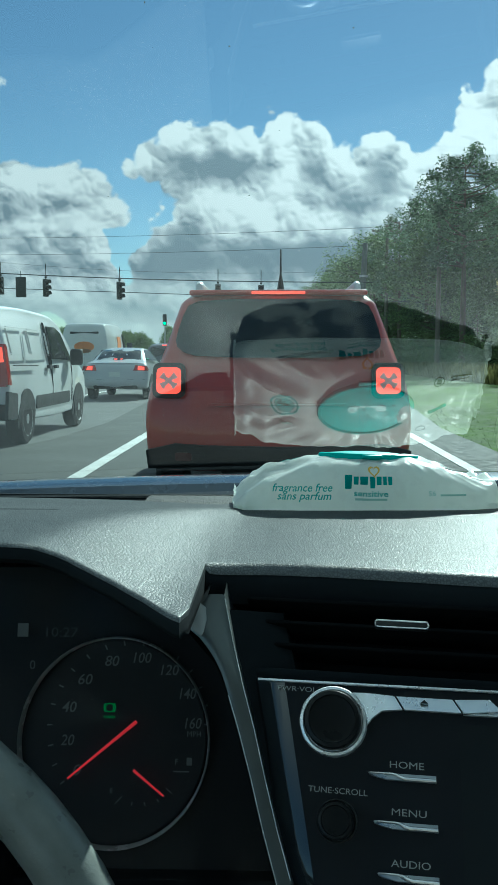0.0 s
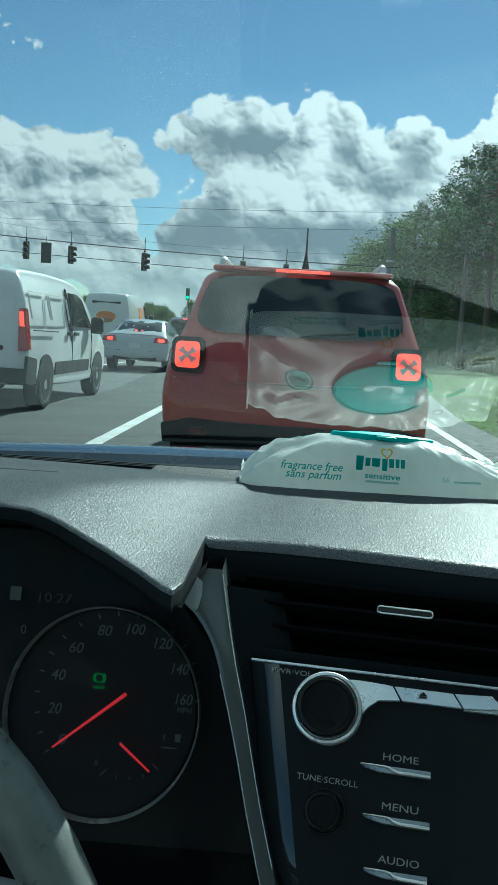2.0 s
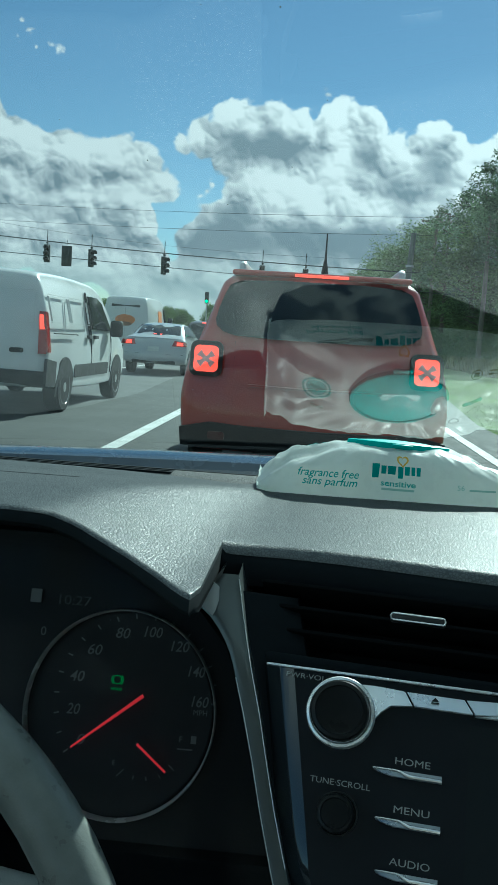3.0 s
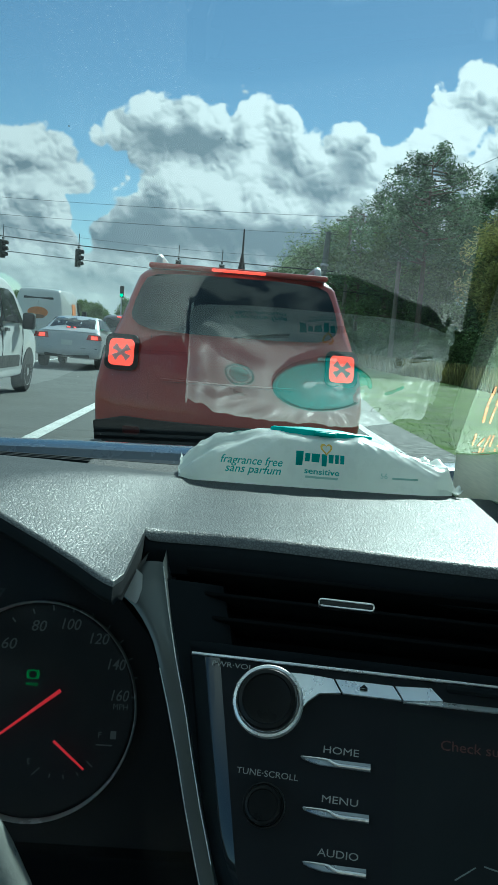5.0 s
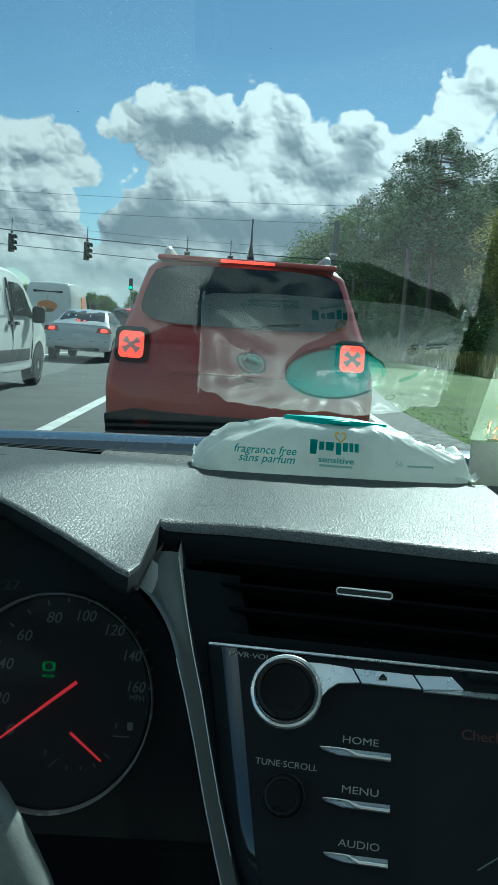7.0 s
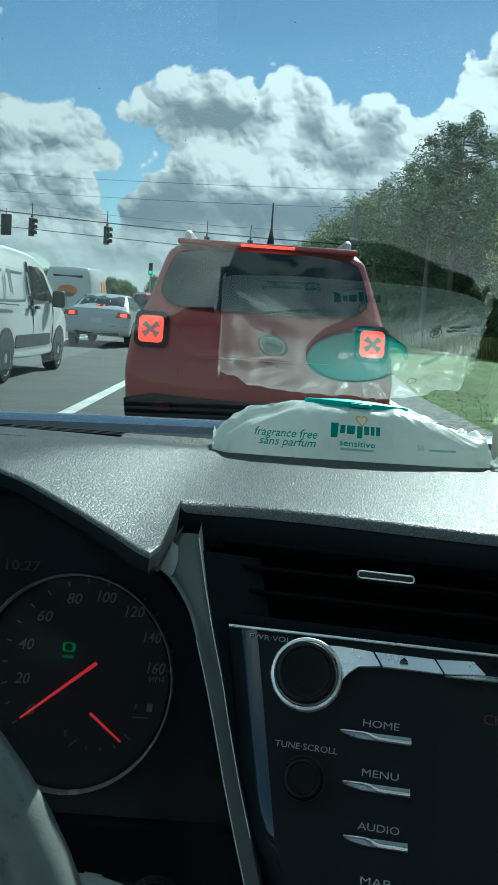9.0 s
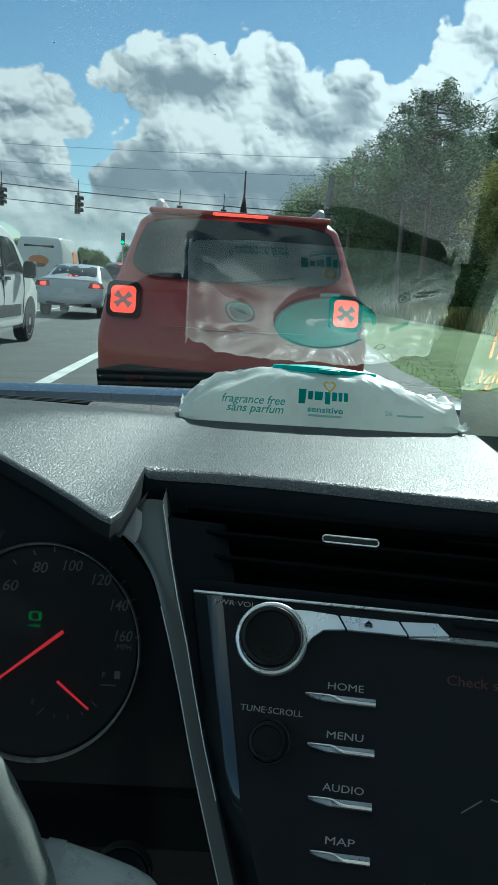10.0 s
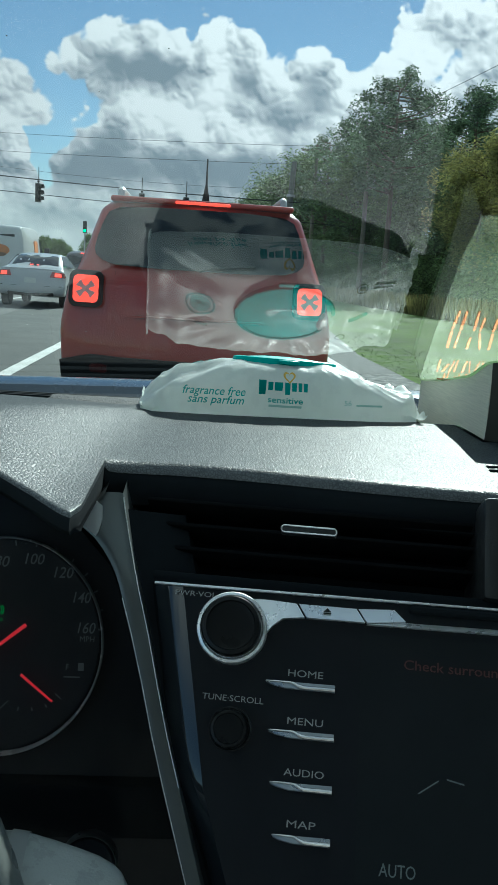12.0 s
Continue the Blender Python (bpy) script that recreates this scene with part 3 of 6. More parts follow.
part("side_bevel", sheet([[flank_at(i / 24, j / 6) for j in range(7)] for i in range(25)]), material("bevel_gloss", (0.012, 0.016, 0.021), 0.06, vary=0.1, scale=40, spec=0.7, coat=0.25), stack,
     "glossy curved side bevel", facing=(0, 0, 1))
part("display", prism([(0.0285, 0.024), (0.2, 0.026), (0.2, -0.078), (0.031, -0.08)], 0.0005), SCREEN, stack, "dark unlit glass display", m=pose(0, 0, 0.0))
def wedge(low, high, out, foot=0.0):
    """A key whose face leans up: low edge stands out, high edge lies close to the panel."""
    bm = bmesh.new()
    n = len(low)
    lo_out = [bm.verts.new((x, y, out)) for x, y in low]
    hi_out = [bm.verts.new((x, y, 0.0008)) for x, y in high]
    lo_in = [bm.verts.new((x, y - 0.0004, out * 0.8)) for x, y in low]
    lo_foot = [bm.verts.new((x, y, -0.001)) for x, y in low]
    for i in range(n - 1):
        bm.faces.new((lo_out[i], lo_out[i + 1], hi_out[i + 1], hi_out[i]))
        bm.faces.new((lo_in[i], lo_in[i + 1], lo_out[i + 1], lo_out[i]))
        bm.faces.new((lo_foot[i], lo_foot[i + 1], lo_in[i + 1], lo_in[i]))
    bm.faces.new((lo_out[0], hi_out[0], lo_foot[0], lo_in[0]))
    bm.faces.new((lo_out[-1], lo_in[-1], lo_foot[-1], hi_out[-1]))
    return bm


# silver line of keys
part("silver_trim", prism([(-0.07, 0.0393), (0.26, 0.0423), (0.26, 0.0411), (-0.07, 0.0381)], 0.0025, bevel=0.0004), CHROME, stack)
part("silver_wing", wedge([(-0.0215, 0.0125), (-0.0175, 0.0165), (-0.0125, 0.0235), (-0.008, 0.0272), (0.0018, 0.0284)], [(-0.0225, 0.0352), (-0.0175, 0.0354), (-0.0125, 0.0353), (-0.008, 0.0351), (-0.0022, 0.0348)], 0.0043), CHROME, stack)
part("eject_key", wedge([(0.0028, 0.0284), (0.0296, 0.0286)], [(-0.0012, 0.0348), (0.0255, 0.0349)], 0.0043), CHROME, stack)
part("silver_key", wedge([(0.0306, 0.0286), (0.048, 0.0306)], [(0.0265, 0.0349), (0.043, 0.036)], 0.0043), CHROME, stack)
part("silver_line", wedge([(0.0306, 0.0278), (0.15, 0.0295), (0.26, 0.031)], [(0.048, 0.0304), (0.15, 0.0322), (0.26, 0.0337)], 0.0043), CHROME, stack)
part("disc_slot", box(0.2, 0.0035, 0.006, (0.15, 0.0368, 0.001), 0.001, 1), VENT_BLACK, stack)
part("eject_mark", prism([(0.0103, 0.032), (0.0139, 0.0321), (0.0121, 0.0337)], 0.0028), FRIT, stack)
part("eject_bar", prism([(0.0103, 0.031), (0.0139, 0.0311), (0.0139, 0.0315), (0.0103, 0.0314)], 0.0036), FRIT, stack)

vol = solid_lathe([(0.0162, 0.0), (0.0163, 0.007), (0.0158, 0.0082), (0.0146, 0.0086), (0.0138, 0.0078)], 56)
part("volume_ring", vol, CHROME, stack, "satin silver ring", m=pose(-0.031, 0.0205, 0))
part("volume_knob", solid_lathe([(0.0136, 0.0), (0.0135, 0.0145), (0.0128, 0.0158), (0.0112, 0.0162), (0.0106, 0.0154), (0.0095, 0.0152)], 56), KNOB, stack, "round black knob", m=pose(-0.031, 0.0205, 0))
part("tune_ring", solid_lathe([(0.0096, 0.0), (0.0096, 0.003), (0.009, 0.0038), (0.0086, 0.003)], 48), DARK_TRIM, stack, m=pose(-0.0276, -0.0235, 0))
part("tune_knob", solid_lathe([(0.0084, 0.0), (0.0083, 0.0125), (0.0077, 0.0138), (0.0066, 0.014), (0.0062, 0.0133)], 48), KNOB, stack, m=pose(-0.0276, -0.0235, 0))
keys = [("HOME", 0.0043, 0.0032, 0.016, -0.0138, 0.0178, -0.0022), ("MENU", 0.0056, -0.0176, 0.016, -0.0108, 0.0187, -0.0233),
        ("AUDIO", 0.0066, -0.0392, 0.0178, -0.0084, 0.0192, -0.0449), ("MAP", 0.007, -0.0601, 0.0125, -0.0055, 0.0199, -0.066)]
for word, tx, ty, tw, x0, x1, ky in keys:
    low = [(x0 + 0.0006, ky + 0.0006), (x0 + 0.003, ky - 0.0003), (x0 + 0.009, ky - 0.0013), (x1 + 0.0001, ky - 0.0013)]
    high = [(x0, ky + 0.0012), (x0 + 0.003, ky + 0.0013), (x0 + 0.009, ky + 0.0015), (x1, ky + 0.0018)]
    key = part("key_bar", wedge(low, high, 0.0022), KEY_SATIN, stack, "thin silver key bar")
    mid = x0 + (x1 - x0) * 0.42
    part("key_ridge", tube([(x0 + 0.0004, ky + 0.0013, 0.0012), (x0 + 0.004, ky + 0.0014, 0.0013), (mid - 0.002, ky + 0.0014, 0.0014), (mid, ky + 0.001, 0.002), (mid + 0.002, ky, 0.0026), (mid + 0.004, ky - 0.0005, 0.0028), (x1, ky - 0.0004, 0.0028)],
                           [0.0002, 0.0003, 0.0004, 0.0006, 0.0008, 0.0009, 0.0009], 8), BRIGHT_CHROME, key, "bright polished ridge")
    part("key_lettering", letters(word, 0.0044, tw, bold=0.0), PRINT, stack, m=pose(tx, ty, 0.0003))
part("knob_lettering", letters("PWR·VOL", 0.0034, 0.0195), PRINT, stack, m=pose(-0.05, 0.0352, 0.0004))
part("knob_lettering", letters("TUNE·SCROLL", 0.0038, 0.028), PRINT, stack, m=pose(-0.0278, -0.0105, 0.0003))
part("screen_lettering", letters("AUTO", 0.0074, 0.0155), SCREEN_LINE, stack, m=pose(0.0489, -0.0742, 0.0007))
part("screen_lettering", letters("Check surroundings for safety", 0.0062, 0.085), SCREEN_TEXT, stack, m=pose(0.091, 0.0115, 0.0007))
part("screen_mark", prism([(0.057, -0.0425), (0.0655, -0.0365), (0.0652, -0.0361), (0.0566, -0.0421)], 0.0008), SCREEN_LINE, stack)
part("screen_mark", prism([(0.069, -0.0358), (0.0765, -0.0372), (0.0763, -0.0365), (0.0688, -0.0351)], 0.0008), SCREEN_LINE, stack)

# air vents above it, deep under the pad
vent = thing("air_vent", "black centre air vents with horizontal slats", "air vent", STACK)
part("vent_floor", box(0.36, 0.006, 0.05, (0.1, 0.0435, -0.034), 0.001), VENT_BLACK, vent)
part("vent_back", box(0.36, 0.08, 0.004, (0.1, 0.075, -0.055), 0.001), VENT_BLACK, vent)
slat = part("slat", box(0.165, 0.0022, 0.022, (0, 0, 0), 0.0008), SLAT_BLACK, vent, m=pose(0.0, 0.058, -0.028, -12))
for cxx in (0.0, 0.18):
    for yy in (0.058, 0.07, 0.082):
        if (cxx, yy) != (0.0, 0.058):
            again(slat, pose(cxx, yy, -0.028, -12))
part("vent_divider", box(0.012, 0.05, 0.05, (0.09, 0.07, -0.026), 0.003), DARK_TRIM, vent)
part("vent_tab", box(0.0268, 0.0036, 0.008, (0.0008, 0.0695, 0.0), 0.0012, 2), DARK_TRIM, vent)
bm = tube([(x + 0.0008, y + 0.0695, 0.0042) for x, y in rounded(0.0262, 0.0032, 0.0014, 4) + [rounded(0.0262, 0.0032, 0.0014, 4)[0]]], 0.00042, 6)
part("tab_rim", bm, BRIGHT_CHROME, vent, "thin chrome outline")

# slanted trim blade between stack and cluster
BLADE_L = [(0.78, 0.034), (0.8327, 0.0154), (0.8594, 0.0059), (0.8845, -0.0027), (0.9211, -0.0135), (0.9487, -0.0236), (0.9574, -0.0275), (0.9686, -0.0364), (0.9765, -0.0486), (0.9855, -0.0386), (0.99, -0.035)]
BLADE_R = [(0.78, 0.0395), (0.8329, 0.022), (0.8959, 0.0008), (0.9309, -0.0088), (0.963, -0.0192), (0.9881, -0.0256), (0.99, -0.026)]


def blade_at(x, z, out=0.0):
    """A place on the blade's leaning face, which dishes back towards its upper end."""
    return Vector((x * 0.95, (0.5617 * z - 0.0934 + 0.006 * smooth(0.945, 0.99, z)) * 0.95 + 0.001 - 0.87 * out, z * 0.95 + 0.0555 + 0.49 * out))


rows = []
for i in range(43):
    z = 0.78 + 0.005 * i
    l, r = interp(BLADE_L, z), interp(BLADE_R, z)
    rows.append([blade_at(l, z) + Vector((0, 0.05, 0)), blade_at(l, z)] + [blade_at(l + (r - l) * u, z, (0.0003 + 0.001 * smooth(0.93, 0.97, z)) * (1 - (2 * u - 1) ** 4)) for u in (0.08, 0.2, 0.35, 0.5, 0.65, 0.8, 0.92)]
                + [blade_at(r, z), blade_at(r, z) + Vector((0, 0.05, 0))])
blade = thing("trim_blade", "smoked chrome trim blade beside the centre stack", "car trim")
part("blade", sheet(rows), SMOKED_CHROME, blade, facing=(0, -1, 0.5))
bm = bmesh.new()
corner = [(-0.0484, 0.9765), (-0.0387, 0.9853), (-0.0357, 0.9834), (-0.0351, 0.9775), (-0.0366, 0.972), (-0.0378, 0.9705)]
hi = [bm.verts.new(blade_at(x, z, 0.0026)) for x, z in corner]
lo = [bm.verts.new(blade_at(x, z, -0.004)) for x, z in corner]
bm.faces.new(hi)
for i in range(6):
    bm.faces.new((hi[i], hi[(i + 1) % 6], lo[(i + 1) % 6], lo[i]))
part("blade_tip", bm, material("tip_satin", (0.42, 0.425, 0.425), 0.45, 0.4, vary=0.08, scale=60), blade, "bright satin tip", flat=True)
# the sunlit edge of the tip, put in as a thin chrome tube
part("tip_edge", tube([blade_at(-0.0484, 0.9767, 0.0028), blade_at(-0.0388, 0.9853, 0.0028)], 0.0004, 8), CHROME, blade, "thin pale edge line")
part("blade_edge", tube([blade_at(interp(BLADE_R, z), z, 0.0006) for z in (0.988, 0.97, 0.95, 0.93, 0.91, 0.89, 0.87)], 0.00025, 8), RING, blade, "thin pale edge line")
part("blade_edge", tube([blade_at(interp(BLADE_L, z), z, 0.0006) for z in (0.945, 0.93, 0.91, 0.89, 0.87, 0.84, 0.81, 0.785)], 0.00025, 8), RING, blade, "thin pale edge line")
part("blade_flank", sheet([[blade_at(interp(BLADE_L, z), z, -0.012) + Vector((-0.0005, 0, 0)), blade_at(interp(BLADE_L, z), z) + Vector((-0.004, 0.09, 0))] for z in (0.975, 0.96, 0.95, 0.92, 0.88, 0.84, 0.785)]), VENT_BLACK, blade)
rows = [[blade_at(interp(BLADE_R, z), z, -0.01) + Vector((0.001, 0, 0)), blade_at(interp(BLADE_R, z), z) + Vector((0.03, 0.02, -0.01)), blade_at(interp(BLADE_R, z), z) + Vector((0.034, 0.09, -0.01))] for z in (0.985, 0.96, 0.93, 0.89, 0.84, 0.785)]
part("blade_shoulder", sheet(rows), VENT_BLACK, blade)

# ---- instrument cluster ----
GAUGE = frame_of((-0.1, 0.525, 0.9), (1, 0, 0), (0, 0.28735, 0.95783), (0, -0.95783, 0.28735))
cluster = thing("instrument_cluster", "black instrument cluster with a chrome ringed speedometer", "instrument cluster", GAUGE)
part("cluster_panel", box(0.5, 0.376, 0.006, (-0.1, -0.099, -0.005), 0.001), DIAL_FACE, cluster)
RX, RY, RCX, RCY = 0.0598, 0.0632, 0.0025, -0.0183
part("bezel_ring", lathe([(1.0, 0.0), (1.0, 0.006), (0.992, 0.0075), (0.982, 0.006), (0.975, 0.0)], 96, None, RX, RY), RING, cluster, "thin chrome ring", m=pose(RCX, RCY, 0.0))
part("dial_plate", solid_lathe([(0.95, 0.0), (0.95, 0.001)], 96, RX, RY), DIAL_FACE, cluster, m=pose(RCX, RCY, -0.001))
marks = [("0", -0.0202, -0.0365, 0.005), ("20", -0.027, -0.0188, 0.0085), ("40", -0.0267, 0.0011, 0.009), ("60", -0.0173, 0.018, 0.009), ("80", -0.0007, 0.0294, 0.009),
         ("100", 0.0185, 0.0315, 0.0115), ("120", 0.0361, 0.0241, 0.0115), ("140", 0.0478, 0.0097, 0.0105), ("160", 0.0515, -0.0081, 0.0105)]
HUB = Vector((0.0165, -0.0066, 0))
tick = None
for i, (word, x, y, w) in enumerate(marks):
    part("dial_number", letters(word, 0.0092, w, shear=0.2, bold=0.00005), DIAL_PRINT, cluster, m=pose(x, y, 0.0006))
    d = (Vector((x, y, 0)) - HUB)
    ang = math.degrees(math.atan2(d.y, d.x))
    at = HUB + d * 1.24
    if tick is None:
        tick = part("dial_tick", box(0.0032, 0.0008, 0.0003), DIAL_PRINT, cluster, m=pose(at.x, at.y, 0.0006, 0, 0, ang))
    else:
        again(tick, pose(at.x, at.y, 0.0006, 0, 0, ang))
    if i < 8:
        nx = Vector((marks[i + 1][1], marks[i + 1][2], 0)) - HUB
        mid = (d + nx).normalized() * (d.length + nx.length) * 0.62
        at = HUB + mid
        again(tick, pose(at.x, at.y, 0.0006, 0, 0, math.degrees(math.atan2(mid.y, mid.x))))
part("dial_lettering", letters("MPH", 0.0048, 0.0085), DIAL_PRINT, cluster, m=pose(0.0522, -0.0144, 0.0006))
part("dial_lettering", letters("F", 0.005), DIAL_PRINT, cluster, m=pose(0.0415, -0.031, 0.0006))
part("fuel_mark", box(0.0034, 0.0046, 0.0003, (0.0495, -0.0305, 0.0006), 0.0001, 1), DIAL_PRINT, cluster)
part("fuel_line", box(0.0095, 0.0007, 0.0003, (0.0445, -0.0365, 0.0006)), DIAL_PRINT, cluster)
part("dial_lettering", letters("E", 0.0045), DIAL_PRINT, cluster, m=pose(0.0015, -0.0482, 0.0006))
for x, y, ang, ln in ((0.0062, -0.0535, 45, 0.006), (0.0145, -0.0556, 80, 0.0022), (0.0225, -0.0556, 100, 0.0022), (0.0305, -0.0535, 120, 0.0022), (0.0372, -0.0478, 140, 0.0045)):
    part("fuel_tick", box(ln, 0.0006, 0.0003), DIAL_PRINT, cluster, m=pose(x, y, 0.0006, 0, 0, ang))


def needle(a, b, w0, w1, name):
    a, b = Vector((*a, 0)), Vector((*b, 0))
    d = (b - a).normalized()
    s = Vector((-d.y, d.x, 0))
    out = [a + s * w0, a - s * w0, b - s * w1, b + s * w1]
    part(name, prism([(p.x, p.y) for p in out], 0.0016, bevel=0.0004), NEEDLE, cluster, "lit red pointer", m=pose(0, 0, 0.006))


needle((0.0168, -0.0064), (-0.0246, -0.0402), 0.0011, 0.0006, "speed_needle")
needle((0.0157, -0.0349), (0.0347, -0.0498), 0.0007, 0.0005, "fuel_needle")
bm = lathe([(0.0024, 0.0), (0.0028, 0.0003), (0.0024, 0.0006)], 24)
part("hold_lamp", bm, GREEN_LAMP, cluster, "green brake hold lamp", m=pose(-0.0013, 0.0012, 0.0005))
for s in (-1, 1):
    part("hold_arc", tube([(s * 0.0036 * math.cos(a), 0.0036 * math.sin(a), 0) for a in (-0.8, -0.4, 0, 0.4, 0.8)], 0.0003, 5), GREEN_LAMP, cluster, m=pose(-0.0013, 0.0012, 0.0006))
part("hold_lettering", letters("HOLD", 0.0022, 0.0068), GREEN_LAMP, cluster, m=pose(-0.0013, -0.0045, 0.0006))
part("clock_digits", letters("10:27", 0.0085, 0.0205), material("clock_dim", (0.03, 0.035, 0.04), 0.6, vary=0.0, emit=(0.5, 0.6, 0.65), power=0.008), cluster, m=pose(-0.0335, 0.047, 0.0006))
part("info_icon", box(0.007, 0.0085, 0.0004, (-0.0588, 0.0485, 0.0006), 0.0002, 1), DIAL_PRINT, cluster)
part("info_digit", letters("0", 0.0078), DIAL_PRINT, cluster, m=pose(-0.0515, 0.0266, 0.0006))
part("cover_glass", sheet([[(-0.3 + 0.46 * i / 8, -0.28 + 0.36 * j / 6, 0.012 + 0.006 * (j / 6) ** 2) for i in range(9)] for j in range(7)]), GAUGE_GLASS, cluster, "clear cover", facing=(0, 0, 1))
# hood over the cluster: from the rolled edge of the pad in to the dial
rows = []
for i in range(15):
    x = -0.36 + (0.308) * i / 14
    back, drop = pad_edge(x)
    z = pad_z(x, back) - drop
    rows.append([(x, back + 0.002, z), (x, back + 0.02, z), (x - 0.002, back + 0.05, z - 0.001), (x - 0.004, 0.575, z - 0.003)])
part("cluster_hood", sheet(rows), VENT_BLACK, dash)

# ---- steering wheel, stalk, start button ----
WHEEL = frame_of((-0.23, 0.295, 0.808), (1, 0, 0), (0, 0.38, 0.925), (0, -0.925, 0.38))
wheel = thing("steering_wheel", "dark leather wrapped steering wheel rim", "steering wheel", WHEEL)
ring = [(0.183 * math.cos(2 * math.pi * i / 72), 0.183 * math.sin(2 * math.pi * i / 72), 0) for i in range(73)]
part("rim", tube(ring, 0.0135, 16, close_ends=False), WHEEL_SKIN, wheel)
part("hub_pad", solid_lathe([(0.075, -0.03), (0.075, 0.0), (0.06, 0.012), (0.03, 0.016)], 40), BLACK_PLASTIC, wheel)
for ang in (185, 270, -5):
    part("spoke", box(0.12, 0.03, 0.012, (0.115, 0, -0.005), 0.005), BLACK_PLASTIC, wheel, m=pose(0, 0, 0, 0, 0, ang))
column = thing("steering_column", "black steering column cover", "steering column")
part("column_cover", box(0.1, 0.25, 0.09, (-0.205, 0.42, 0.79), 0.025, 3, m=Euler((radians(22), 0, 0)).to_matrix().to_4x4()), VENT_BLACK, column)
stalk = thing("wiper_stalk", "dark grey wiper stalk with white markings", "wiper stalk")
STALK_TOP = [(-0.14, 0.887), (-0.058, 0.88), (-0.046, 0.8785), (-0.02, 0.871), (-0.0125, 0.8665), (-0.0085, 0.86), (-0.007, 0.854)]
STALK_SIZE = [(-0.14, 0.0105), (-0.062, 0.012), (-0.05, 0.0135), (-0.03, 0.0142), (-0.0155, 0.0135), (-0.01, 0.0095), (-0.007, 0.005)]


def stalk_section(x, grow=0.0):
    """A rounded oblong across the lever, leaning a little towards the driver."""
    h = interp(STALK_SIZE, x) + grow
    c = Vector((x, 0.338 - 0.12 * (x + 0.05), interp(STALK_TOP, x) - h + grow))
    ring = []
    for i in range(29):
        a = 2 * math.pi * i / 28
        u, v = (math.copysign(abs(f) ** 0.62, f) * h for f in (math.cos(a), math.sin(a)))
        ring.append(c + Vector((0, u * 1.15 * 0.95 - v * 0.25, v + u * 0.28)))
    return ring


part("lever", sheet([stalk_section(x) for x in (-0.14, -0.11, -0.08, -0.062, -0.055, -0.048, -0.04, -0.03, -0.022, -0.0155, -0.0125, -0.01, -0.0085, -0.007)]), STALK_GREY, stalk)
part("lever_band", sheet([stalk_section(x, 0.0006) for x in (-0.0565, -0.0555, -0.0505, -0.0495)]), material("stalk_band", (0.3, 0.31, 0.305), 0.4, vary=0.1), stalk, "paler grey band")
mark_at = stalk_section(-0.037)
for dx, w, h in ((0.0, 0.0042, 0.0034), (0.0052, 0.0038, 0.0016)):
    at = mark_at[9].lerp(mark_at[10], 0.3) + Vector((dx, -0.0002, -0.25 * dx + 0.0003))
    part("lever_mark", prism(rounded(w, h, 0.0007, 3), 0.0004), STALK_PRINT, stalk, "white wiper symbol", m=pose(at.x, at.y, at.z, 18, 14, -6))
button = thing("start_button", "black engine start button with a chrome ring", "button", frame_of((-0.036, 0.445, 0.792), (1, 0, 0), (0, 0.35, 0.937), (0, -0.937, 0.35)))
part("button_ring", lathe([(0.0155, -0.01), (0.0158, 0.002), (0.0152, 0.003), (0.0146, 0.002)], 48), SMOKED_CHROME, button)
part("button_cap", solid_lathe([(0.0142, -0.01), (0.0142, 0.0), (0.013, 0.001)], 40), PIANO, button)
part("column_panel", box(0.3, 0.02, 0.16, (-0.13, 0.5, 0.73), 0.004), VENT_BLACK, column)

# ---- things on the dashboard ----
from mathutils.bvhtree import BVHTree


def film_material():
    """Thin white plastic film that lets some light through."""
    m = material("wipe_film", (0.88, 0.91, 0.89), 0.3, vary=0.05, scale=70, bump=0.6, bump_scale=55)
    k = Nodes(m.node_tree)
    b = m.node_tree.nodes["Principled BSDF"]
    tr = k.add("ShaderNodeBsdfTranslucent", Color=(0.86, 0.9, 0.87, 1)).outputs[0]
    mx = k.add("ShaderNodeMixShader", i0=0.52, i1=b.outputs[0], i2=tr)
    k.tree.links.new(mx.outputs[0], m.node_tree.nodes["Material Output"].inputs[0])
    return m


FILM = film_material()
TEAL = material("teal_plastic", (0.005, 0.4, 0.36), 0.45, vary=0.06, scale=80, spec=0.3)
TEAL_INK = material("teal_ink", (0.02, 0.42, 0.38), 0.5, vary=0.05, scale=200)
MID_INK = material("mid_teal_ink", (0.16, 0.5, 0.46), 0.5, vary=0.05, scale=200)
PALE_INK = material("pale_teal_ink", (0.4, 0.62, 0.58), 0.5, vary=0.05, scale=200)
GOLD_INK = material("yellow_ink", (0.75, 0.5, 0.08), 0.5, vary=0.05, scale=200)
GREY_INK = material("grey_ink", (0.12, 0.14, 0.14), 0.5, vary=0.05, scale=200)

PACK = pose(0.0735, 0.7, 1.0045, 0, 0, 2.0)
pack = thing("wipes_pack", "white plastic wipes pack with a teal lid lying on the dashboard", "wipes pack", PACK)


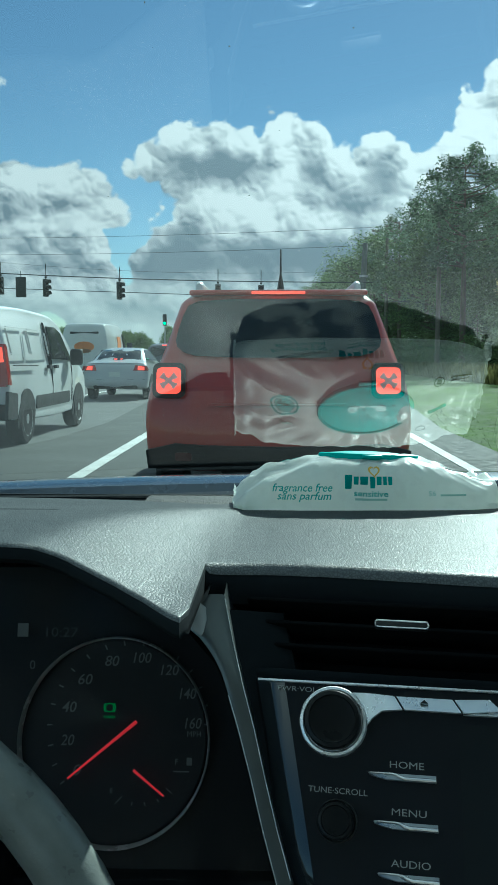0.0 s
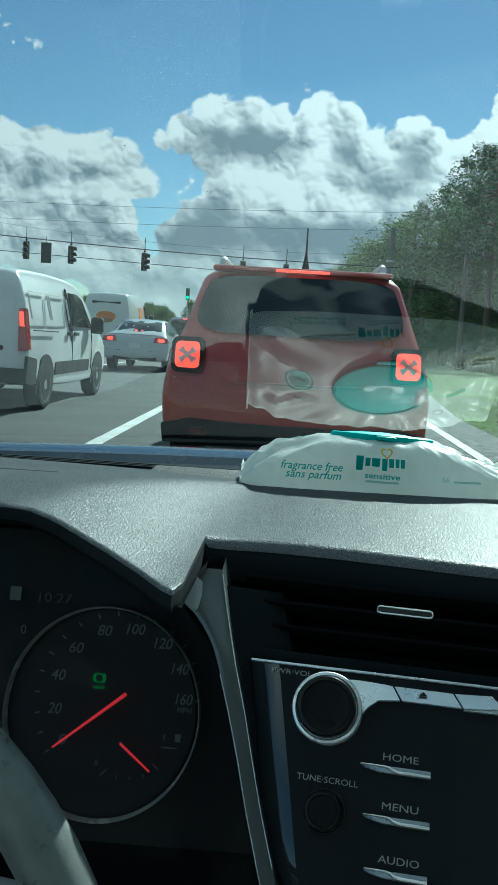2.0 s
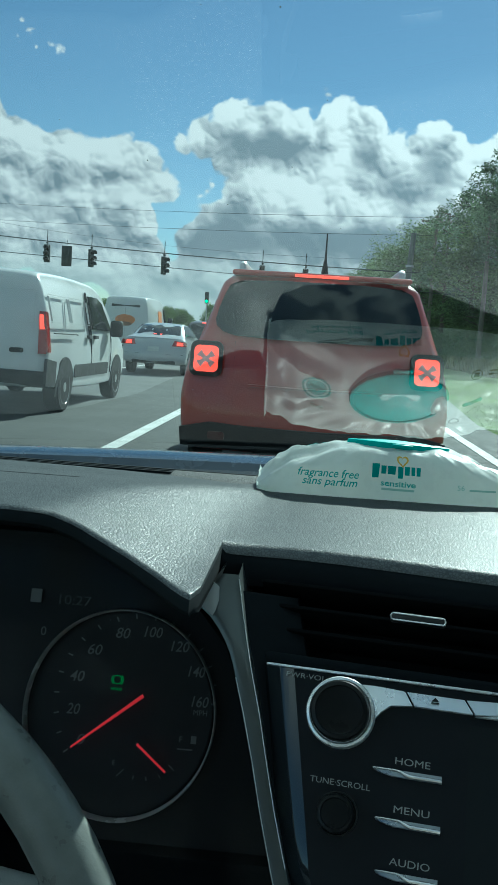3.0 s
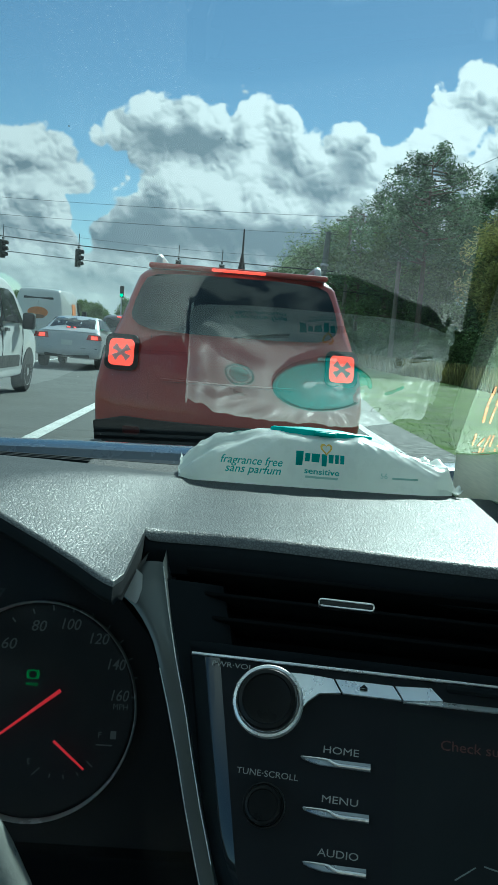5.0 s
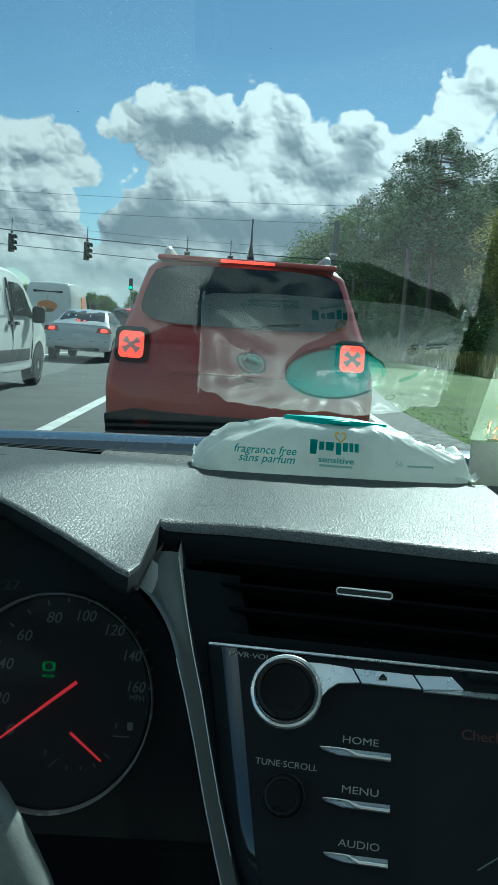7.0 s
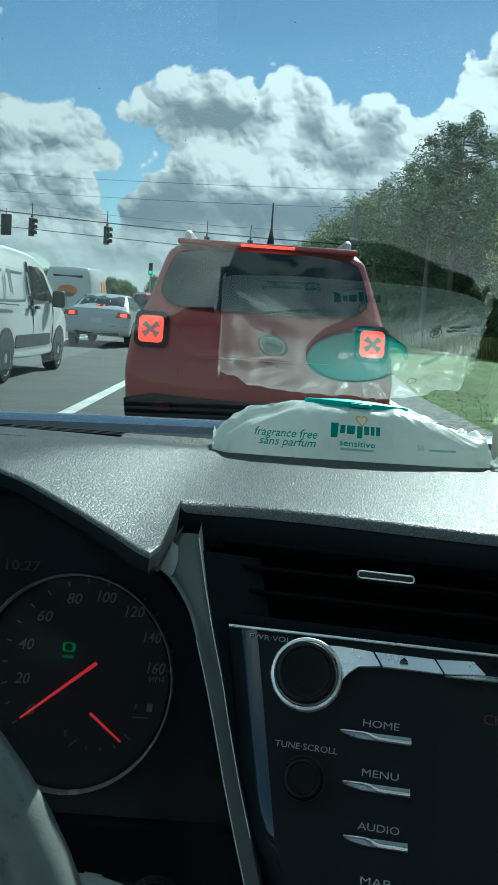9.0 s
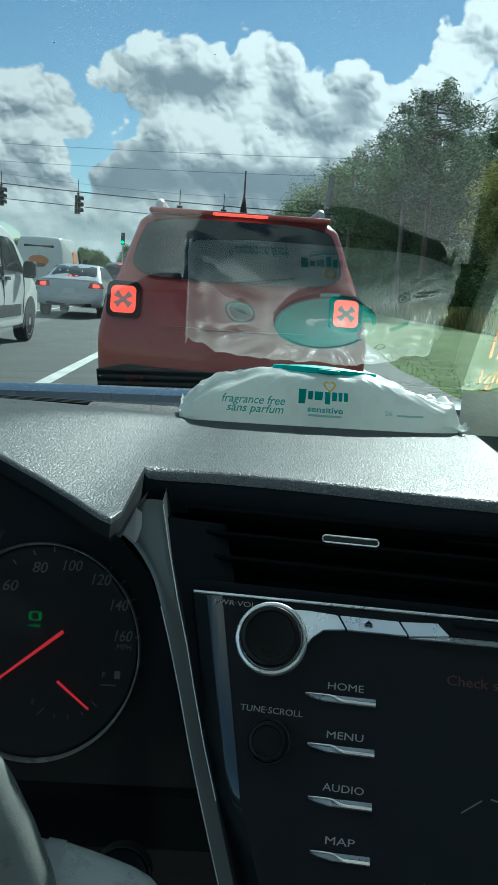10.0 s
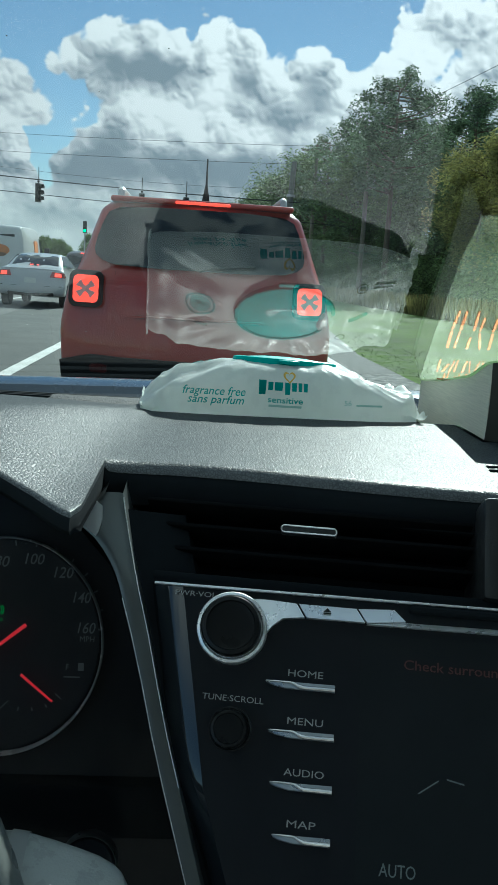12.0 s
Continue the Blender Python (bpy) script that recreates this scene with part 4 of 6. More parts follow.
def pack_point(s, a):
    """s runs along the pack from -1 to 1, a round it from 0 (front foot) over the top (pi / 2) to pi."""
    x = 0.1035 * s
    tall = 0.0362 * smooth(-1.03, -0.74, s) ** 0.7 * (0.8 + 0.2 * smooth(-0.8, -0.25, s)) * (1 - 0.47 * smooth(0.25, 0.95, s)) * (1 - smooth(0.95, 1.0, s) * 0.5) + 0.0025
    deep = 0.0455 * (1 - 0.22 * abs(s) ** 5) + 0.004 * smooth(-0.7, -1, s)
    c, sn = math.cos(a), math.sin(a)
    y = -math.copysign(abs(c) ** 0.62, c) * deep * (1.28 if c < 0 else 1.0)
    z = abs(sn) ** 0.5 * tall
    z *= 1 - 0.24 * smooth(0.0, 0.04, y)
    ends = smooth(0.55, 1.0, abs(s))
    p = Vector((x + 0.0025 * noise.noise(Vector((y * 45, z * 30, 6.0 + s))) * smooth(0.85, 1.0, abs(s)), y, z))
    w = noise.noise(Vector((x * 90, y * 22, z * 40))) * (0.0016 + 0.0042 * ends) + noise.noise(Vector((x * 28 + 7, y * 70, z * 60))) * (0.0022 + 0.003 * ends)
    p.y += w * (1 if z > 0.002 else 0)
    # creases fan out from the lid to the ends
    u, v = (x - 0.003) / 0.046, (p.y - 0.001) / 0.033
    dist, turn = math.hypot(u, v), math.atan2(v, u)
    fold = 0.0
    for count, seed, part_of in ((3.2, 1.0, 1.0), (7.0, 9.0, 0.5)):
        fold += part_of * (0.5 - abs(noise.noise(Vector((math.cos(turn) * count, math.sin(turn) * count, seed + 0.35 * dist)))) * 2.2)
    crumple = 0.5 - abs(noise.noise(Vector((x * 55, p.y * 60, 4.0)))) * 2.0
    lift = smooth(0.95, 1.7, dist) * sn * smooth(0.004, 0.02, z) * (1 - 0.55 * smooth(0.3, 0.6, s))
    p.z = max(0.0002, p.z + w * sn * 0.9 + lift * (0.0062 * fold + 0.0014 * crumple * ends))
    return p


rows = [[pack_point(-1 + 2 * i / 180, math.pi * j / 80) for j in range(81)] for i in range(181)]
bm = sheet(rows)
bm.verts.ensure_lookup_table()
pack_tree = BVHTree.FromBMesh(bm)
caps(bm, [bm.verts[j] for j in range(81)], [bm.verts[180 * 81 + j] for j in range(81)][::-1])
part("film", bm, FILM, pack, "crinkled white film")
for s, ln in ((-1, 0.0025), (1, 0.009)):
    rows = []
    for i in range(6):
        d = i / 5 * ln
        rows.append([(s * (0.1022 + d * (0.7 + 0.6 * noise.noise(Vector((j * 0.7, s * 9, 2.0))))), -0.046 + (0.1 if s < 0 else 0.078) * j / 24, 0.003 + 0.003 * i / 5 + (0.001 + 0.0007 * i) * noise.noise(Vector((j * 0.42, s * 4, i * 0.25)))) for j in range(25)])
    bm = sheet(rows)
    bmesh.ops.solidify(bm, geom=bm.faces[:], thickness=0.0006)
    part("crimped_end", bm, FILM, pack, "crimped seal")


def lay(name, bm, mat, m, way, label="", lift=0.0004):
    """Presses lettering on the film along way."""
    way = Vector(way)
    for v in bm.verts:
        p = m @ v.co
        hit, nrm, _, _ = pack_tree.ray_cast(p - way * 0.2, way)
        v.co = (hit - way * lift) if hit else p
    return part(name, bm, mat, pack, label, flat=True)


def dense(bm, cuts=2):
    bmesh.ops.triangulate(bm, faces=bm.faces[:])
    bmesh.ops.subdivide_edges(bm, edges=bm.edges[:], cuts=cuts, use_grid_fill=True)
    return bm


def on_front(x, z, turn=0.0):
    return Matrix.Translation((x, -0.05, z)) @ pose(0, 0, 0, 90, turn, 0)


AHEAD = (0, 1, 0)
lay("lettering", dense(letters("fragrance free", 0.0085, 0.0455, shear=0.25, depth=0, bold=0.00006)), TEAL_INK, on_front(-0.0515, 0.0175), AHEAD, "teal script words")
lay("lettering", dense(letters("sans parfum", 0.0085, 0.041, shear=0.25, depth=0, bold=0.00006)), TEAL_INK, on_front(-0.05, 0.0112), AHEAD)
# the maker's word as plain teal blocks
x0 = -0.0145
for i, (w, up, down) in enumerate(((0.0062, 0.0042, 0.0062), (0.0042, 0.003, 0.003), (0.0068, 0.003, 0.003), (0.0045, 0.003, 0.0055), (0.0042, 0.003, 0.003), (0.0032, 0.003, 0.003), (0.0034, 0.003, 0.003))):
    lay("brand_block", dense(prism([(x0, -down), (x0 + w * 0.8, -down), (x0 + w * 0.9, up), (x0, up)], 0), 3), TEAL_INK, on_front(-0.0045, 0.0228), AHEAD)
    x0 += w + 0.0006
heart = [(0.0046 * 0.062 * 16 * math.sin(t) ** 3, 0.0046 * 0.062 * (13 * math.cos(t) - 5 * math.cos(2 * t) - 2 * math.cos(3 * t) - math.cos(4 * t))) for t in [2 * math.pi * i / 28 for i in range(28)]]
inner = [(x * 0.68, y * 0.68) for x, y in heart]
lay("heart_outline", dense(sheet([[(x, y, 0) for x, y in heart], [(x, y, 0) for x, y in inner]], closed=True), 1), GOLD_INK, on_front(0.0035, 0.0295), AHEAD, "yellow heart outline")
lay("lettering", dense(letters("sensitive", 0.0062, 0.0255, depth=0, bold=0.0001)), TEAL_INK, on_front(0.0008, 0.0128), AHEAD)
lay("small_print", dense(prism([(-0.012, -0.0008), (0.012, -0.0008), (0.012, 0.0008), (-0.012, 0.0008)], 0), 4), PALE_INK, on_front(0.0008, 0.0085), AHEAD)
lay("lettering", dense(letters("56", 0.0052, 0.0055, depth=0)), PALE_INK, on_front(0.0475, 0.0128), AHEAD)
lay("small_print", dense(prism([(-0.01, -0.0007), (0.01, -0.0007), (0.01, 0.0007), (-0.01, 0.0007)], 0), 4), PALE_INK, on_front(0.064, 0.0115), AHEAD)
DOWN = (0, 0, -1)


def on_top(x, y, turn=0.0):
    return pose(x, y, 0.07, 0, 0, turn)


def ring_mark(r, w):
    return dense(sheet([[(q * math.cos(a), q * math.sin(a), 0) for a in [2 * math.pi * i / 28 for i in range(28)]] for q in (r, r - w)], closed=True), 1)


lay("round_mark", ring_mark(0.0118, 0.0016), TEAL_INK, on_top(-0.062, 0.0), DOWN, "teal round emblem")
lay("round_mark", dense(prism(rounded(0.0165, 0.0165, 0.008), 0), 3), MID_INK, on_top(-0.062, 0.0, 20), DOWN, "pale teal disc")
lay("small_print", dense(prism(rounded(0.011, 0.003, 0.001), 0), 3), TEAL_INK, on_top(-0.062, 0.0, 8), DOWN, lift=0.0008)
lay("round_mark", ring_mark(0.0048, 0.0007), GREY_INK, on_top(0.064, -0.022), DOWN, "small grey round mark")
lay("round_mark", dense(prism(rounded(0.0045, 0.0045, 0.001), 0), 2), GREY_INK, on_top(0.064, -0.022), DOWN)
lay("small_print", dense(prism([(-0.009, -0.0007), (0.009, -0.0007), (0.009, 0.0007), (-0.009, 0.0007)], 0), 4), GREY_INK, on_top(0.083, -0.0245), DOWN)
lay("small_print", dense(prism([(-0.008, -0.0007), (0.008, -0.0007), (0.008, 0.0007), (-0.008, 0.0007)], 0), 4), GREY_INK, on_top(0.082, -0.021), DOWN)
lay("brand_block", dense(prism(rounded(0.017, 0.0045, 0.002), 0), 3), TEAL_INK, on_top(0.066, 0.006, -8), DOWN)
lay("small_print", dense(prism(rounded(0.011, 0.0025, 0.001), 0), 3), PALE_INK, on_top(-0.06, 0.024, 12), DOWN)
lay("round_mark", ring_mark(0.0045, 0.0012), GREY_INK, on_top(0.055, 0.028), DOWN)
# hinged lid
LID = Matrix.Translation((0.005, 0.001, 0.0345)) @ pose(0, 0, 0, -6, 2, -2)
lid = part("lid", solid_lathe([(1.0, -0.004), (1.0, 0.002), (0.985, 0.0036), (0.93, 0.0042), (0.9, 0.0036), (0.8, 0.0042), (0.4, 0.0058), (0.05, 0.0062)], 56, 0.0405, 0.0275), TEAL, pack, "oval teal snap lid", m=LID)
part("lid_tab", box(0.016, 0.006, 0.003, (0, -0.0275, 0.0015), 0.0012), TEAL, lid)
part("lid_brand", prism(rounded(0.032, 0.007, 0.003), 0.0004), material("teal_emboss", (0.0, 0.3, 0.28), 0.35, vary=0.0), lid, m=pose(0, -0.004, 0.0056))

# book with a green cover and copper foil
PAGES = material("book_pages", (0.72, 0.68, 0.56), 0.8, vary=0.12, scale=300, stretch=(1, 1, 25), bump=0.4, bump_scale=300)
COVER = material("green_cover", (0.36, 0.49, 0.3), 0.45, vary=0.12, scale=25)
FOIL = material("copper_foil", (0.7, 0.24, 0.1), 0.5, 0.55, vary=0.15, scale=150)
# grey-brown for the book's near face, with its shade in the colour
SHADED_FACE = material("dark_spine", (0.11, 0.105, 0.095), 0.6, vary=0.15, scale=40)
BOOK = pose(0.207, 0.598, 1.0045, 0, 0, -0.5)
book = thing("book", "thick cream book with green cover and copper foil lettering", "book", BOOK)
BW, BD = 0.14, 0.182


def book_low(y):
    return 0.0003 - 0.0155 * smooth(0.05, 0.16, y)


def book_top(x, y):
    """The cover lies on swollen pages and lifts towards its near edge."""
    z = 0.0195 + 0.0245 * (1 - y / BD) + 0.0095 * smooth(0.05, 0.0, y)
    return z + 0.0035 * smooth(0.0, 0.03, x) * smooth(0.07, 0.0, y) + 0.0008 * math.sin(x * 60 + y * 40)


bm = bmesh.new()
top = [[(BW * i / 16, BD * j / 16, book_top(BW * i / 16, BD * j / 16)) for i in range(17)] for j in range(17)]
low = [[(x, y, book_low(y)) for x, y, z in row] for row in top]
sheet(top, bm)
sheet(low, bm)
for side in ((top[0], low[0]), (top[-1], low[-1]), ([r[0] for r in top], [r[0] for r in low]), ([r[-1] for r in top], [r[-1] for r in low])):
    sheet(side, bm)
bmesh.ops.remove_doubles(bm, verts=bm.verts[:], dist=1e-6)
part("page_block", bm, PAGES, book, "cream page edges")
# panel over the near face, coloured dark because that face is turned from the sun
near = [[(-0.001 + (BW + 0.002) * i / 16, -0.0015 - 0.003 * math.sin(math.pi * j / 8), book_low(0) + (book_top(BW * i / 16, 0) - book_low(0)) * j / 8) for i in range(17)] for j in range(9)]
bm = sheet(near)
bmesh.ops.solidify(bm, geom=bm.faces[:], thickness=0.0012)
part("spine", bm, SHADED_FACE, book, "rounded near face, darkened for shade")
cov = [[(-0.0025 + (BW + 0.005) * i / 20, -0.0025 + (BD + 0.005) * j / 20, book_top(BW * i / 20, BD * j / 20) + 0.0013) for i in range(21)] for j in range(21)]
bm = sheet(cov)
bmesh.ops.solidify(bm, geom=bm.faces[:], thickness=0.0009)
part("cover", bm, COVER, book, "pale green card cover")
under = [[(-0.0025 + (BW + 0.005) * i / 6, -0.0025 + (BD + 0.005) * j / 16, book_low(BD * j / 16) + 0.0006) for i in range(7)] for j in range(17)]
bm = sheet(under)
bmesh.ops.solidify(bm, geom=bm.faces[:], thickness=0.0009)
part("back_cover", bm, COVER, book)
rng = random.Random(21)
for y0, h, w, x0, n in ((0.096, 0.021, 0.118, 0.0095, 7), (0.119, 0.0185, 0.12, 0.0095, 7), (0.152, 0.0145, 0.122, 0.009, 11), (0.1685, 0.0115, 0.105, 0.017, 11)):
    for j in range(n):
        pitch = w / n
        bars = [(0.0, rng.uniform(-0.12, 0.12)), (rng.uniform(0.32, 0.45), rng.choice((-0.3, 0.3, 0.0)))]
        for off, lean in bars:
            x, bw, low = x0 + pitch * (j + off + max(0, -lean)), pitch * rng.uniform(0.08, 0.13), y0 + h * rng.choice((0.0, 0.0, 0.3))
            bm = bmesh.new()
            q = [(x, low), (x + bw, low), (x + bw + lean * pitch, y0 + h), (x + lean * pitch, y0 + h)]
            hi = [bm.verts.new((a, b, book_top(a, b) + 0.0022)) for a, b in q]
            lo = [bm.verts.new((a, b, book_top(a, b) + 0.001)) for a, b in q]
            bm.faces.new(hi)
            for e in range(4):
                bm.faces.new((hi[e], hi[(e + 1) % 4], lo[(e + 1) % 4], lo[e]))
            part("foil_bar", bm, FOIL, book, flat=True)

# ---- outside: ground, road, verge ----
def ground_material():
    m = material("grass", (0.066, 0.112, 0.016), 0.9, spec=0.1, vary=0.45, scale=3.0, bump=0.6, bump_scale=30)
    return m


GRASS = ground_material()
ASPHALT = material("asphalt", (0.07, 0.073, 0.073), 0.85, vary=0.22, scale=9.0, bump=0.5, bump_scale=160)
LINE = material("road_paint", (0.62, 0.63, 0.62), 0.7, vary=0.25, scale=18, bump=0.3, bump_scale=200)
CONCRETE = material("kerb_concrete", (0.38, 0.38, 0.36), 0.85, vary=0.2, scale=12)
YELLOW = material("kerb_yellow", (0.6, 0.42, 0.06), 0.7, vary=0.2, scale=10)
ground = thing("ground", "green grass ground reaching to the horizon", "ground", kind="structure")
rows = []
steps = [-1500, -400, -120, -60, -30, -15, -6, 0, 4, 8, 14, 22, 34, 60, 120, 400, 1500]
for y in [-300, -60, -10, 0, 8, 16, 24, 32, 40, 50, 62, 80, 110, 160, 260, 500, 3000]:
    rows.append([(x, y, -0.03 + (0.25 * smooth(4.5, 9, x) * (0.6 + 0.4 * noise.noise(Vector((x, y * 0.1, 0)))) if x > 0 else 0)) for x in steps])
part("turf", sheet(rows), GRASS, ground)
road = thing("road", "grey asphalt road with white lane lines", "road", kind="structure")
edge = [(-60, 2.72), (0, 2.72), (14, 2.75), (24, 3.6), (34, 5.4), (44, 7.6), (52, 9.5), (56, 14), (58, 60)]
bm = bmesh.new()
vs = [bm.verts.new((x, y, 0.0)) for y, x in edge]
back = [bm.verts.new(p) for p in ((60, 76, 0), (14, 76, 0), (9, 80, 0), (6, 90, 0), (6, 400, 0), (-9.6, 400, 0), (-9.6, 84, 0), (-60, 77, 0), (-60, 58, 0), (-14, 56, 0), (-11.5, 50, 0), (-11.5, -60, 0))]
bm.faces.new(vs + back)
part("asphalt", bm, ASPHALT, road)
bm = bmesh.new()


def strip(bm, x0, y0, x1, y1, w, z=0.006):
    d = Vector((x1 - x0, y1 - y0, 0)).normalized()
    s = Vector((-d.y, d.x, 0)) * w / 2
    n = max(1, int((Vector((x1 - x0, y1 - y0, 0))).length / 3))
    rows = []
    for i in range(n + 1):
        c = Vector((x0 + (x1 - x0) * i / n, y0 + (y1 - y0) * i / n, z))
        j = 0.006 * noise.noise(c * 3)
        rows.append([c - s * (1 + j), c + s * (1 + j)])
    return sheet(rows, bm)


part("lane_line", strip(bmesh.new(), -1.86, -8, -1.8, 47, 0.15), LINE, road)
part("lane_line", strip(bmesh.new(), -5.75, -8, -5.7, 47, 0.13), LINE, road)
part("edge_line", strip(bmesh.new(), 1.98, -8, 2.12, 30, 0.13), LINE, road)
part("edge_line", strip(bmesh.new(), 2.12, 30, 3.6, 47, 0.13), LINE, road)
part("stop_line", strip(bmesh.new(), -9.4, 48.2, 3.8, 48.2, 0.5), LINE, road)
for y in range(84, 130, 12):
    part("lane_dash", strip(bmesh.new(), -1.8, y, -1.8, y + 4, 0.13), LINE, road)
kerb = thing("median_kerb", "yellow painted kerb of the grass median", "kerb", kind="structure")
bm = tube([(-30, 79.5, 0.05), (-14, 79.2, 0.05), (-9.8, 80.5, 0.05), (-9.0, 83, 0.05), (-9.0, 140, 0.05)], 0.11, 6)
part("kerb_stone", bm, YELLOW, kerb)
median = thing("median", "grass median across the junction", "median", kind="structure")
part("median_turf", sheet([[(-60, 80, 0.06), (-14, 79.6, 0.06), (-9.4, 82, 0.06)], [(-60, 140, 0.1), (-14, 140, 0.1), (-9.4, 140, 0.06)]]), GRASS, median)

# grass blades along the near verge
bm = bmesh.new()
rng = random.Random(5)
for i in range(5000):
    y = 5 + 30 * rng.random() ** 1.4
    x = 2.78 + rng.random() ** 1.5 * 5.5
    if x < 2.8 + 2.6 * smooth(14, 34, y) * 1.7:
        continue
    z = -0.03 + 0.25 * smooth(4.5, 9, x) * 0.5
    h, a, w = 0.015 + 0.02 * rng.random(), rng.random() * 6.28, 0.003 + 0.006 * rng.random()
    lean = Vector((rng.uniform(-0.05, 0.05), rng.uniform(-0.05, 0.05), h))
    b = Vector((x, y, z))
    s = Vector((math.cos(a), math.sin(a), 0)) * w
    bm.faces.new([bm.verts.new(p) for p in (b - s, b + s, b + lean)])
part("grass_blades", bm, GRASS, None, flat=True)
tagged(bpy.data.objects["grass_blades"], "short green roadside grass blades", "grass", kind="stuff")

# ---- trees ----
BARK = material("pine_bark", (0.12, 0.09, 0.065), 0.9, vary=0.35, scale=6, bump=0.8, bump_scale=25)


def leaf_material(name, colour, vary):
    m = bpy.data.materials.new(name)
    m.use_nodes = True
    k = Nodes(m.node_tree)
    b = m.node_tree.nodes["Principled BSDF"]
    r = k.ramp(k.add("ShaderNodeNewGeometry").outputs["Random Per Island"], 0, 1, 1 - vary, 1 + vary)
    at = k.add("ShaderNodeTexCoord").outputs["Object"]
    r = k.math("MULTIPLY", r, k.ramp(k.noise(0.35, 3.0, 0.6, at), 0.3, 0.7, 0.65, 1.35))
    col = k.vec("MULTIPLY", colour, k.add("ShaderNodeCombineXYZ", i0=r, i1=r, i2=r).outputs[0])
    k.put(b, "Base_Color", col)
    b.inputs["Roughness"].default_value = 0.6
    b.inputs["Specular IOR Level"].default_value = 0.15
    tr = k.add("ShaderNodeBsdfTranslucent", Color=col).outputs[0]
    mx = k.add("ShaderNodeMixShader", i0=0.38, i1=b.outputs[0], i2=tr)
    k.tree.links.new(mx.outputs[0], m.node_tree.nodes["Material Output"].inputs[0])
    return m


PINE = leaf_material("pine_needles", (0.105, 0.155, 0.08), 0.5)
OAK = leaf_material("oak_leaves", (0.12, 0.172, 0.062), 0.5)
LIGHT_LEAF = leaf_material("light_leaves", (0.33, 0.32, 0.11), 0.4)


def clump(verts, faces, rng, c, r, n, size):
    """Small leaf blades scattered through an uneven clump."""
    for _ in range(n):
        d = Vector((rng.gauss(0, 1), rng.gauss(0, 1), rng.gauss(0, 0.8))).normalized() * r * rng.random() ** 0.4
        p = c + d
        a = Vector((rng.gauss(0, 1), rng.gauss(0, 1), rng.gauss(0, 0.6))).normalized() * size * rng.uniform(0.6, 1.4)
        b = a.orthogonal().normalized() * size * rng.uniform(0.25, 0.5)
        i = len(verts)
        verts += [p - a, p + b, p + a, p - b]
        faces.append((i, i + 1, i + 2, i + 3))


def tree(name, label, seed, height, spread, bare, leaf, clumps, blades, size, at, crown_r):
    rng = random.Random(seed)
    ob = thing(name, label, "tree", pose(*at), group="roadside trees")
    bend = Vector((rng.uniform(-0.03, 0.03), rng.uniform(-0.03, 0.03), 0)) * height
    spine = [bend * (i / 8) ** 2 + Vector((0, 0, height * 0.96 * i / 8)) for i in range(9)]
    bm = tube(spine, [height * 0.017 * (1 - 0.85 * i / 8) for i in range(9)], 9)
    verts, faces = [], []
    for i in range(clumps):
        f = bare + (1 - bare) * ((i + rng.random()) / clumps)
        stem = bend * f * f + Vector((0, 0, height * f * 0.96))
        wide = spread * (0.35 + 0.65 * math.sin(math.pi * min(1, (f - bare) / (1 - bare) * 0.8 + 0.2))) * rng.uniform(0.35, 1.1)
        a = rng.random() * 6.283
        tip = stem + Vector((math.cos(a) * wide, math.sin(a) * wide, wide * rng.uniform(0.0, 0.45)))
        tube([stem, (stem + tip) / 2 + Vector((0, 0, -0.05 * wide)), tip], [height * 0.0045, height * 0.003, height * 0.0012], 5, bm)
        clump(verts, faces, rng, tip, crown_r * rng.uniform(0.6, 1.2), blades, size)
        clump(verts, faces, rng, stem * 0.4 + tip * 0.6, crown_r * 0.6, blades // 3, size)
    part("trunk", bm, BARK, ob)
    me = bpy.data.meshes.new("crown")
    me.from_pydata([tuple(v) for v in verts], [], faces)
    me.materials.append(leaf)
    new("crown", me).parent = ob
    return ob


kinds = [tree("pine_tree", "tall dark green pine with a clumped crown and bare trunk", 11, 13.2, 3.5, 0.5, PINE, 46, 215, 0.12, (11.3, 52, 0), 0.78),
         tree("pine_tree", "tall slender pine with a sparse dark green crown", 12, 12.4, 3.0, 0.4, PINE, 40, 215, 0.12, (15.4, 50, 0), 0.72),
         tree("oak_tree", "broad dark green roadside tree with a dense crown", 13, 10.0, 3.6, 0.22, OAK, 64, 300, 0.12, (11.4, 60, 0), 1.15),
         tree("oak_tree", "rounded green tree with leaves down low", 14, 7.5, 3.0, 0.12, OAK, 60, 320, 0.12, (12.5, 70, 0), 1.05),
         tree("oak_tree", "lighter yellow green young tree at the verge", 15, 8.0, 1.9, 0.3, LIGHT_LEAF, 36, 330, 0.11, (12.8, 40, 0), 0.85)]
kinds.append(tree("oak_tree", "distant broad green tree beyond the junction", 16, 10.0, 3.6, 0.2, OAK, 44, 110, 0.24, (-26, 172, 0), 1.25))
kinds[5].scale = (0.6, 0.6, 0.6)
rng = random.Random(77)
spots = [(0, 21, 58, 0.95), (1, 11.3, 64, 1.0), (1, 10.2, 70, 1.0), (0, 13.4, 60, 0.95), (2, 9.7, 82, 1.25), (0, 19.5, 66, 1.05), (1, 24, 50, 0.95), (2, 16, 56, 0.9), (2, 18.5, 44, 0.85), (3, 14.5, 46, 0.9), (3, 16.5, 38, 0.9),
         (2, 21, 40, 1.0)]
